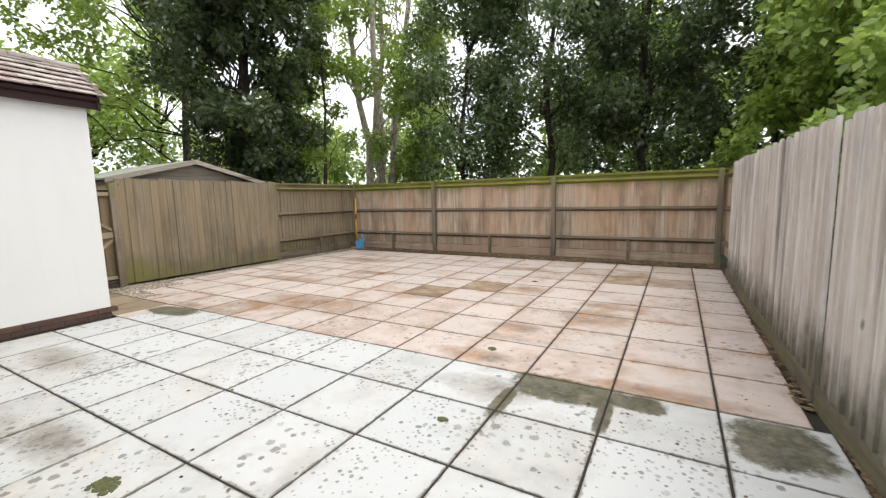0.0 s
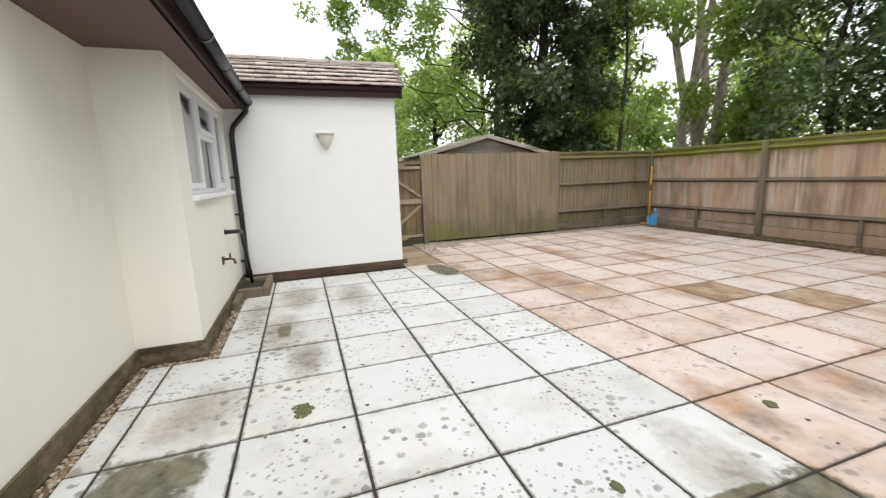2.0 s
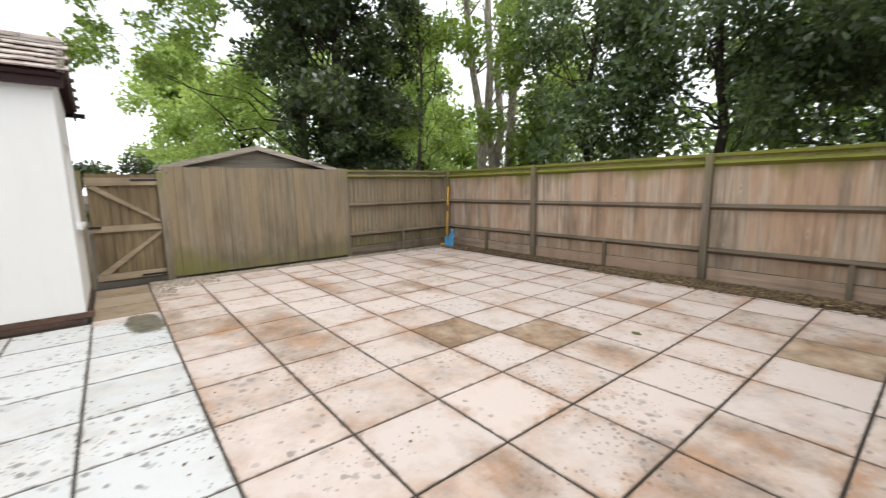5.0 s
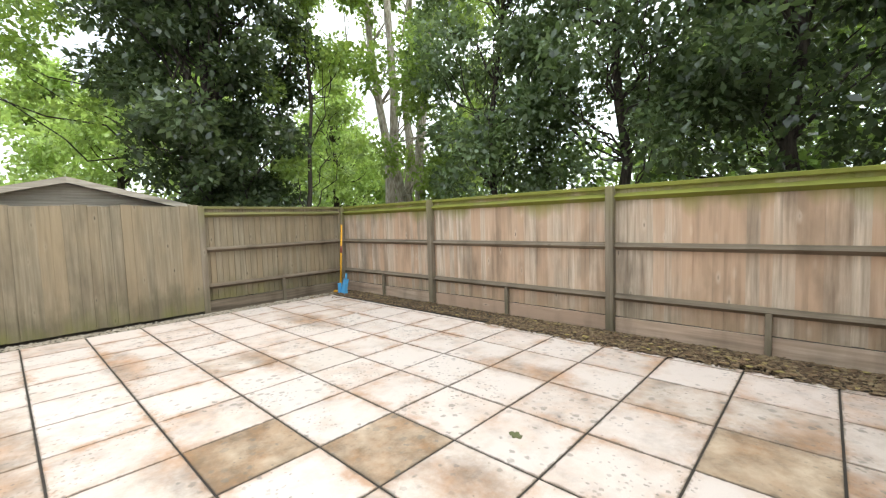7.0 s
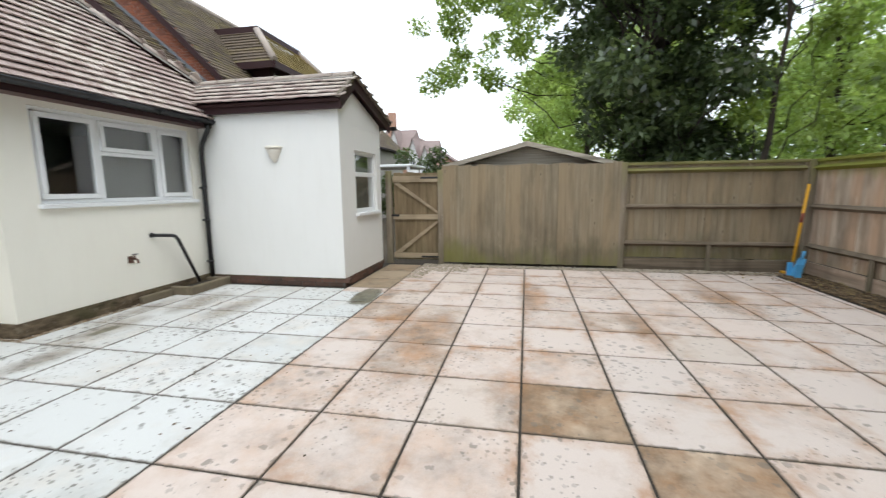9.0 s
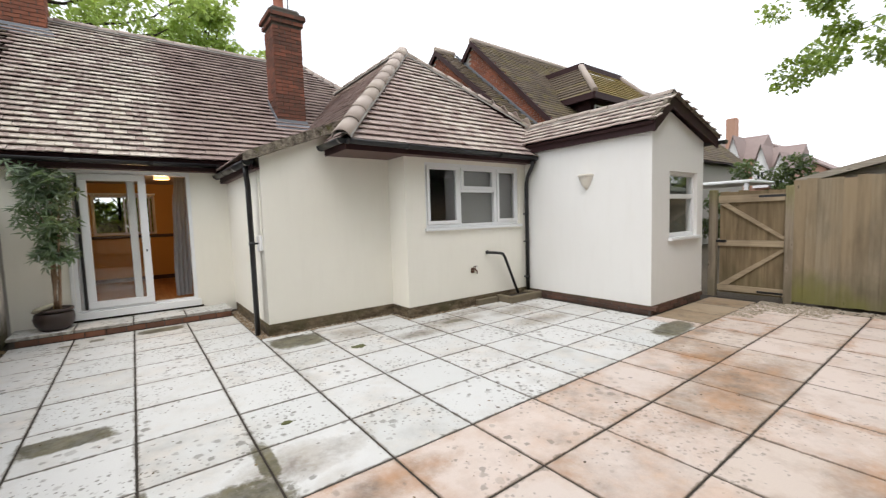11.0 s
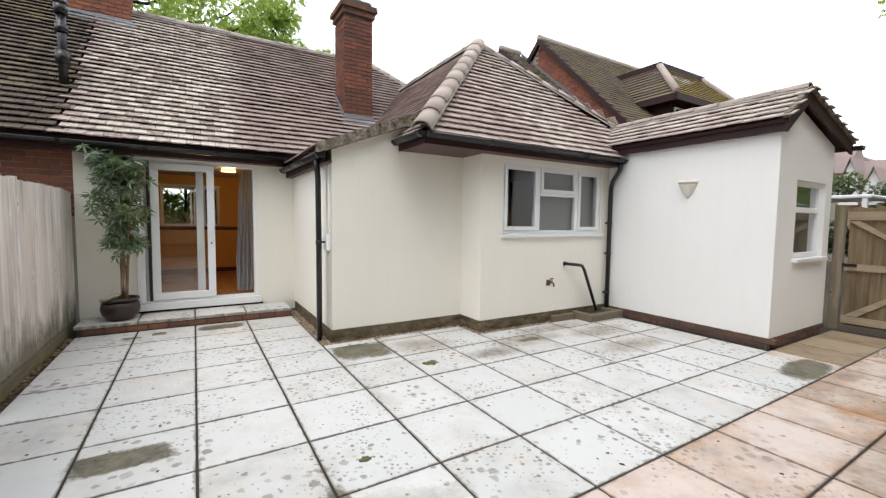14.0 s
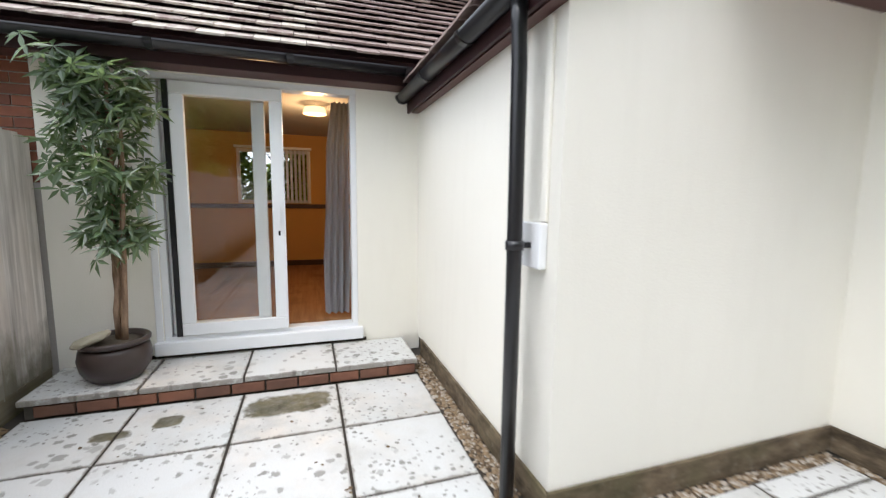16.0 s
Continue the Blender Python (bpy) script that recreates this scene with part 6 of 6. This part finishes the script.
# potted bamboo-like tree: stems and fingered leaves
LEAF_POT = leaf_mat("glossy_potted_leaf", (0.08, 0.155, 0.075), (0.29, 0.39, 0.25), 0.28)
STEM = bark_mat("pale_brown_stem", (0.16, 0.10, 0.065), (0.36, 0.25, 0.17))
pt = thing("potted_tree", (0.5, -2.47, 0.40), "slim leafy evergreen growing from the brown pot", "potted tree")
rg = np.random.default_rng(40)
bm = bmesh.new()
stems = []
for dx, dyy, top in ((0.0, 0.0, 2.15), (-0.035, 0.02, 1.95), (0.02, -0.03, 1.7)):
    pts = wander((0.47 + dx, -2.47 + dyy, 0.38), (0.42 + dx * 2, -2.45 + dyy * 2, top), 9, 0.018, rg)
    limb(pts, 0.022, 0.010, bm, 8)
    stems.append(pts)
limb(wander((0.46, -2.46, 1.45), (0.70, -2.40, 2.2), 6, 0.02, rg), 0.010, 0.005, bm, 6)
tips = []
for i in range(105):
    h = 0.95 + 1.33 * rg.random() ** 0.9
    a = rg.random() * 2 * math.pi
    w = 0.06 + 0.14 * rg.random() + (0.04 if h > 1.5 else -0.02)
    if rg.random() < 0.10:
        c = (0.66 + rg.uniform(-0.12, 0.08), -2.40 + rg.uniform(-0.12, 0.12), rg.uniform(1.75, 2.3))
    else:
        c = (0.43 + w * math.cos(a), -2.45 + 0.8 * w * math.sin(a), h)
    tips.append(c)
    if i % 3 == 0:
        base_at = stems[0][min(8, max(1, int((c[2] - 0.38) / 1.8 * 8)))]
        if c[0] < 0.68:
            limb(wander(base_at, c, 4, 0.015, rg), 0.006, 0.002, bm, 5)
under(part("stem", bm, STEM), pt)
verts, faces = [], []
for c in tips:
    c = Vector(c)
    for j in range(3):
        hub = c + Vector(rg.normal(size=3)) * 0.045
        face = Vector((rg.normal() * 0.5, rg.normal() * 0.5 + 0.5, 0.8)).normalized()
        q = face.to_track_quat("Z", "Y")
        spin = rg.random() * 6.28
        for f in range(6):
            an = spin + f * 2 * math.pi / 6 + rg.uniform(-0.2, 0.2)
            d = q @ Vector((math.cos(an), math.sin(an), -0.25))
            s = q @ Vector((-math.sin(an), math.cos(an), 0))
            ln, wd = rg.uniform(0.085, 0.15), rg.uniform(0.013, 0.021)
            k = len(verts)
            verts += [hub, hub + d * ln * 0.45 + s * wd + face * 0.004, hub + d * ln - face * 0.012, hub + d * ln * 0.45 - s * wd + face * 0.004]
            faces.append((k, k + 1, k + 2, k + 3))
me = bpy.data.meshes.new("leaves")
me.from_pydata(verts, [], faces)
under(part_mesh("leaves", me, LEAF_POT), pt)["kind"] = "stuff"

# ---- gravel and litter ----
def pebbles(name, zones, count, size, material, label, category, seed, z=0.0, flat=0.55):
    rng = np.random.default_rng(seed)
    area = np.array([(b[1] - b[0]) * (b[3] - b[2]) for b in zones])
    pick = rng.choice(len(zones), count, p=area / area.sum())
    zb = np.array(zones)[pick]
    x = zb[:, 0] + rng.random(count) * (zb[:, 1] - zb[:, 0])
    y = zb[:, 2] + rng.random(count) * (zb[:, 3] - zb[:, 2])
    s = size * (0.5 + rng.random(count))
    a = rng.random(count) * 6.28
    shape = np.array([(1, 0, 0), (0.3, 0.75, 0.1), (-0.9, 0.3, 0), (-0.4, -0.7, 0.1), (0.5, -0.6, 0), (0, 0, flat), (0.1, 0, -flat)])
    tri = [(0, 1, 5), (1, 2, 5), (2, 3, 5), (3, 4, 5), (4, 0, 5), (1, 0, 6), (2, 1, 6), (3, 2, 6), (4, 3, 6), (0, 4, 6)]
    v = shape[None] * s[:, None, None] * (1 + 0.2 * rng.normal(size=(count, 7, 1)))
    ca, sa = np.cos(a)[:, None], np.sin(a)[:, None]
    w = np.stack([v[..., 0] * ca - v[..., 1] * sa + x[:, None], v[..., 0] * sa + v[..., 1] * ca + y[:, None], v[..., 2] + z + (rng.random(count) * size * 0.8)[:, None]], -1).reshape(-1, 3)
    f = (np.array(tri)[None] + (np.arange(count) * 7)[:, None, None]).reshape(-1, 3)
    me = bpy.data.meshes.new(name)
    me.from_pydata(w.tolist(), [], f.tolist())
    return tagged(part_mesh(name, me, material), label, category, kind="stuff")

def stone_mat(name, cols):
    m = Mat(name, 0.85)
    r = m.chance()
    c = m.mix(m.span(r, 0.0, 0.5), cols[0], cols[1])
    c = m.mix(m.span(r, 0.55, 0.95), c, cols[2])
    m.colour(m.mix(m.span(m.noise(60, 4), 0.4, 0.8, 0, 0.4), c, tuple(k * 0.5 for k in cols[0])))
    return m.m
GRAVEL = stone_mat("tan_gravel", ((0.09, 0.06, 0.035), (0.26, 0.185, 0.11), (0.46, 0.42, 0.36)))
CHIPS = stone_mat("pale_stone_chips", ((0.30, 0.25, 0.19), (0.42, 0.37, 0.30), (0.24, 0.19, 0.13)))
LITTER = stone_mat("leaf_litter", ((0.06, 0.04, 0.024), (0.16, 0.105, 0.06), (0.24, 0.18, 0.10)))
pebbles("gravel", [(-1.765, -1.65, -2.58, -0.45), (-3.62, -1.70, -0.50, -0.435), (-3.64, -3.585, -0.43, 0.05), (-5.40, -3.60, -0.028, 0.045)], 4200, 0.016, GRAVEL, "tan gravel filling the gap beside the house", "gravel", 51, z=-0.015)
pebbles("stone_chips", [(-8.32, -8.07, 3.3, 9.3), (-8.3, -7.0, 2.98, 3.25), (-8.3, -7.6, 3.25, 3.9)], 3600, 0.02, CHIPS, "loose pale stone chips along the fence foot", "gravel", 52, z=-0.01)
pebbles("leaf_litter", [(-8.2, 0.75, 8.90, 9.42), (0.76, 0.83, 3.2, 9.0), (0.85, 0.90, 1.0, 3.0), (0.93, 0.985, -2.1, 1.0), (-4.0, 0.75, 8.80, 9.42), (-4.0, 0.75, 9.1, 9.42)], 13000, 0.022, LITTER, "brown leaf litter and twigs along the fence", "litter", 53, z=0.0, flat=0.3)
DRY = stone_mat("dry_leaf", ((0.09, 0.055, 0.03), (0.20, 0.13, 0.07), (0.34, 0.27, 0.10)))
pebbles("dry_leaves", [(-7.8, 0.75, 8.86, 9.4), (-3.5, 0.75, 8.78, 9.3), (0.76, 0.84, 3.2, 9.0), (-8.3, -7.6, 8.2, 9.0)], 420, 0.028, DRY, "curled brown and yellow leaves along the fence", "litter", 57, z=0.015, flat=0.2)
pebbles("fallen_leaves", [(-3.0, 0.7, -2.1, 3.5), (-6.0, -2.0, 0.2, 4.0)], 240, 0.012, LITTER, "scattered dry leaf scraps on the paving", "litter", 54, z=0.0, flat=0.15)
MOSS = plain("moss", (0.12, 0.125, 0.055), 0.95, grain=50, var=0.7, bump=0.8)
for mx, my, mr in ((-2.47, 0.71, 0.1), (-1.45, 3.35, 0.05), (-2.0, 6.5, 0.045), (-1.25, 2.05, 0.03)):
    rg = np.random.default_rng(int(abs(mx * 100)))
    bm = bmesh.new()
    for i in range(int(900 * mr)):
        a, d = rg.random() * 2 * math.pi, mr * math.sqrt(rg.random()) * (0.65 + 0.35 * math.sin(3 * i))
        ball = bmesh.ops.create_icosphere(bm, subdivisions=1, radius=rg.uniform(0.008, 0.02))["verts"]
        bmesh.ops.scale(bm, vec=(1, 1, 0.55), verts=ball)
        bmesh.ops.translate(bm, vec=(mx + d * math.cos(a), my + 0.7 * d * math.sin(a), 0.002), verts=ball)
    tagged(part("moss_tuft", bm, MOSS), "small tuft of green moss on a slab", "moss", "moss tufts")
rng = random.Random(77)
apron = thing("gate_paving", (-7.5, 2.6, 0), "brown worn concrete pavers before the gate", "paving", kind="structure")
BROWN_SLAB = slab_material("brown_worn_paver", (0.30, 0.22, 0.14), (0.36, 0.28, 0.19), (0.17, 0.12, 0.07), 0.4, WET[:1], BROWN[:1])
for i, (xa, xb) in enumerate(((-6.27 - 0.646 * 0.0, -6.0), (-6.916, -6.27), (-7.56, -6.916), (-8.2, -7.56))):
    slab(xa, xb, 2.30, 2.957, PINK_SLAB if i < 1 else BROWN_SLAB, rng, apron)

# ---- neighbouring houses ----
def window_on(parent, x, y, z, w, h, axis="x", out=1):
    """A framed window set on a wall plane."""
    bm = bmesh.new()
    t = 0.05
    def b(a0, a1, z0, z1, d0, d1):
        if axis == "x":
            box(x + out * d0, a0, z0, x + out * d1, a1, z1, bm=bm)
        else:
            box(a0, y + out * d0, z0, a1, y + out * d1, z1, bm=bm)
    c = y if axis == "x" else x
    b(c - w / 2, c + w / 2, z, z + t, 0, 0.05)
    b(c - w / 2, c + w / 2, z + h - t, z + h, 0, 0.05)
    b(c - w / 2, c - w / 2 + t, z + t, z + h - t, 0, 0.05)
    b(c + w / 2 - t, c + w / 2, z + t, z + h - t, 0, 0.05)
    b(c - t / 2, c + t / 2, z + t, z + h - t, 0, 0.045)
    wdw = under(part("window", bm, UPVC), parent)
    bm = bmesh.new()
    b(c - w / 2 + t, c + w / 2 - t, z + t, z + h - t, 0.005, 0.02)
    pn = part("pane", bm, PANE_DARK)
    under(pn, wdw)

PANE_DARK = plain("dark_distant_glass", (0.03, 0.035, 0.04), 0.08, spec=0.8, var=0.2)
def terrace(name, gx, ry, rz, ex, ey, ez, label, seed, brick):
    """A tiled house whose gable faces the yard side: gable plane gx, ridge at ry, rz, eave ey, ez, running to ex."""
    h = thing(name, (gx, ry, 0), label, "house")
    by = 2 * ry - ey
    under(part("wall", extrude([(gx, ey - 0.25, 0), (gx, ey - 0.25, ez - 0.1), (gx, ry, rz - 0.14), (gx, by + 0.25, ez - 0.1), (gx, by + 0.25, 0)], (ex - gx, 0, 0)), brick), h)
    o, u, v = Vector((gx + 0.12, ey, ez)), Vector((-1, 0, 0)), Vector((0, ry - ey, rz - ez))
    under(part("roof_deck", extrude([(gx + 0.12, ey, ez - 0.06), (gx + 0.12, ry, rz - 0.06), (gx + 0.12, by, ez - 0.06), (gx + 0.12, by, ez), (gx + 0.12, ry, rz), (gx + 0.12, ey, ez)], (ex - gx, 0, 0)), FASCIA), h)
    ln, sl = abs(ex - gx), v.length
    vn = v.normalized()
    nr = u.cross(vn)
    nr = -nr if nr.z < 0 else nr
    rg = random.Random(seed)
    verts, faces = [], []
    for j in range(int(sl / 0.16)):
        for i in range(int(ln / 0.24)):
            c = o + u * ((i + 0.5 + 0.5 * (j % 2)) * 0.24) + vn * ((j + 0.5) * 0.16) + nr * 0.02
            hx, hy = u * 0.117, vn * 0.1
            lift = nr * (0.016 + rg.uniform(-0.004, 0.006))
            k = len(verts)
            verts += [c - hx - hy + lift, c + hx - hy + lift, c + hx + hy - nr * 0.012, c - hx + hy - nr * 0.012, c - hx - hy - nr * 0.002, c + hx - hy - nr * 0.002]
            faces += [(k, k + 1, k + 2, k + 3), (k + 4, k + 5, k + 1, k)]
    me = bpy.data.meshes.new("roof")
    me.from_pydata(verts, [], faces)
    under(part_mesh("roof", me, TILE_MOSS), h)["kind"] = "stuff"
    for sgn, yy in ((1, ey), (-1, by)):
        under(part("bargeboard", extrude([(gx + 0.13, ry, rz - 0.18), (gx + 0.13, ry, rz + 0.02), (gx + 0.13, yy, ez + 0.02), (gx + 0.13, yy, ez - 0.18)], (-0.03, 0, 0)), FASCIA), h)
    under(part("ridge", tube([(gx + 0.12, ry, rz + 0.03), (ex, ry, rz + 0.03)], 0.1, 10), RIDGE), h)
    return h

def gable_bricks(h, gx, ry, rz, ey, ez, seed):
    rg = random.Random(seed)
    verts, faces = [], []
    sl = (rz - ez) / abs(ry - ey)
    j, z = 0, 3.4
    while z < rz - 0.3:
        half = (rz - 0.2 - z) / sl
        y = ry - 0.1 - (0.11 if j % 2 else 0)
        while y < ry + half:
            k = len(verts)
            x0, x1 = gx, gx + 0.014 + rg.uniform(-0.002, 0.003)
            verts += [(x1, y, z), (x1, y + 0.215, z), (x1, y + 0.215, z + 0.065), (x1, y, z + 0.065), (x0, y, z), (x0, y + 0.215, z), (x0, y + 0.215, z + 0.065), (x0, y, z + 0.065)]
            faces += [(k, k + 1, k + 2, k + 3), (k + 4, k + 5, k + 1, k), (k + 3, k + 2, k + 6, k + 7)]
            y += 0.225
        z += 0.075
        j += 1
    me = bpy.data.meshes.new("bricks")
    me.from_pydata(verts, [], faces)
    under(part_mesh("bricks", me, BRICK), h)["kind"] = "stuff"

hA = terrace("terraced_house", -9.66, -7.14, 7.45, -10.42, -2.3, 3.35, "red brick terraced house with a mossy tiled roof", 61, MORTAR)
gable_bricks(hA, -9.66, -7.14, 7.45, -2.3, 3.35, 63)
hB = terrace("terraced_house", -10.43, -6.08, 7.58, -24.0, -1.9, 3.45, "red brick terraced house with dormer and mossy roof", 62, MORTAR)
gable_bricks(hB, -10.43, -6.08, 7.58, -1.9, 3.45, 64)
# lead flashing where the lower roof meets the taller gable
under(part("flashing", extrude([(-10.40, -7.0, 7.30), (-10.40, -2.5, 3.49), (-10.40, -2.5, 3.63), (-10.40, -7.0, 7.44)], (0.015, 0, 0)), LEAD), hB)
# broad hipped dormer
dm = hB
under(part("dormer_wall", box(-16.2, -5.4, 3.6, -12.4, -2.75, 5.16), FASCIA), dm)
A, B, C, D = [Vector(p) for p in ((-12.05, -2.35, 5.18), (-16.6, -2.35, 5.18), (-16.6, -6.2, 5.18), (-12.05, -6.2, 5.18))]
E, F, G, K = [Vector(p) for p in ((-13.0, -3.5, 6.42), (-15.4, -3.5, 6.42), (-13.0, -5.6, 6.42), (-15.4, -5.6, 6.42))]
for nm, quad, stuff in (("dormer_front_roof", (A, B, F, E), TILE_OCHRE), ("dormer_side_roof", (D, A, E, G), TILE_MOSS), ("dormer_side_roof", (B, C, K, F), TILE_MOSS)):
    # courses of tiles, each lapping the one below
    p0, p1, p2, p3 = quad
    nr = (p1 - p0).cross(p3 - p0).normalized()
    nr = nr if nr.z > 0 else -nr
    for c in range(11):
        s0, s1 = c / 11, (c + 1) / 11
        q = [p0.lerp(p3, s0) + nr * 0.035, p1.lerp(p2, s0) + nr * 0.035, p1.lerp(p2, s1), p0.lerp(p3, s1)]
        under(part("tile_course", extrude(q, -nr * 0.03), stuff), dm)
for nm, p0, p1 in (("dormer_fascia", (-12.03, -2.32, 5.0), (-16.62, -2.38, 5.19)), ("dormer_side_fascia", (-12.02, -6.0, 5.0), (-12.08, -2.39, 5.19)), ("dormer_kerb", (-12.92, -5.7, 6.36), (-13.06, -3.42, 6.54)), ("dormer_kerb", (-13.07, -3.56, 6.36), (-15.5, -3.42, 6.54))):
    under(part(nm, box(*p0, *p1), FASCIA), dm)
under(part("dormer_soffit", box(-16.5, -2.74, 5.13, -12.1, -2.4, 5.16), FASCIA), dm)
for p0, p1 in ((A, E), (B, F)):
    under(part("dormer_hip", tube([p0 + Vector((0, 0, 0.04)), p1 + Vector((0, 0, 0.04))], 0.1, 8), RIDGE), dm)
for wx in (-15.3, -13.4):
    window_on(dm, wx, -2.749, 4.2, 1.6, 0.75, "y", 1)
under(part("satellite_dish", lathe([(0.02, 0.0), (0.12, 0.02), (0.2, 0.07), (0.21, 0.07)], 16, centre=(-17.0, -5.9, 7.75)), UPVC), hB)

WHITE_WALL = plain("white_painted_wall", (0.72, 0.72, 0.71), 0.8)
# Far roof and brick colours have the distance haze mixed in.
HAZY_TILE = plain("hazed_brown_tile", (0.27, 0.21, 0.195), 0.9, var=0.3, grain=3)
HAZY_BRICK = plain("hazed_orange_brick", (0.42, 0.25, 0.18), 0.9, var=0.3, grain=6)
far = thing("distant_house", (-41, -5, 0), "far house with white gables and brown roofs", "house")
under(part("wall", box(-46, -9.2, 0, -40.2, -6.3, 5.4), HAZY_BRICK), far)
under(part("roof", extrude([(-40.0, -9.6, 5.3), (-43.1, -9.6, 7.5), (-46.2, -9.6, 5.3)], (0, 3.3, 0)), HAZY_TILE), far)
under(part("low_wall", box(-45, -6.29, 0, -40.3, -4.0, 4.4), HAZY_BRICK), far)
under(part("low_roof", extrude([(-40.0, -6.28, 4.3), (-42.6, -6.28, 6.3), (-45.2, -6.28, 4.3)], (0, 2.5, 0)), HAZY_TILE), far)
for yy, zz, zb in ((-7.7, 7.16, 5.2), (-5.84, 6.17, 4.4), (-4.65, 5.43, 3.9)):
    under(part("gable", extrude([(-39.6, yy - 0.5, 3.0), (-39.6, yy + 0.5, 3.0), (-39.6, yy + 0.5, zb), (-39.6, yy, zz), (-39.6, yy - 0.5, zb)], (-2.4, 0, 0)), WHITE_WALL), far)
    for s in (-1, 1):
        under(part("gable_roof", extrude([(-39.4, yy, zz + 0.06), (-39.4, yy + s * 0.62, zb - 0.2), (-39.4, yy + s * 0.62, zb - 0.1), (-39.4, yy, zz + 0.16)], (-2.6, 0, 0)), HAZY_TILE), far)
    window_on(far, -39.6, yy, zb - 0.75, 0.5, 0.6, "x", 1)
under(part("chimney", box(-42.6, -9.0, 6.0, -41.8, -8.3, 9.1), HAZY_BRICK), far)
far2 = thing("distant_house", (-47, -1, 0), "far orange brick house with a gabled roof", "house")
under(part("wall", extrude([(-46.5, -10.5, 0), (-46.5, -3.3, 0), (-46.5, -3.3, 4.5), (-46.5, -7.3, 7.1), (-46.5, -10.5, 4.6)], (-6, 0, 0)), HAZY_BRICK), far2)
for s, yy in ((-1, -11.4), (1, -2.9)):
    under(part("roof", extrude([(-46.3, -7.3, 7.15), (-46.3, yy, 4.35), (-46.3, yy, 4.5), (-46.3, -7.3, 7.3)], (-6.6, 0, 0)), HAZY_TILE), far2)
cp = thing("car_port", (-12.0, 1.2, 0), "low white canopy roof beyond the gate", "canopy")
under(part("roof", box(-13.6, -0.4, 2.06, -11.9, 1.75, 2.14, 0.02), UPVC), cp)
for yy in (-0.3, 1.65):
    under(part("leg", box(-12.0, yy - 0.04, 0, -11.92, yy + 0.04, 2.06), UPVC), cp)
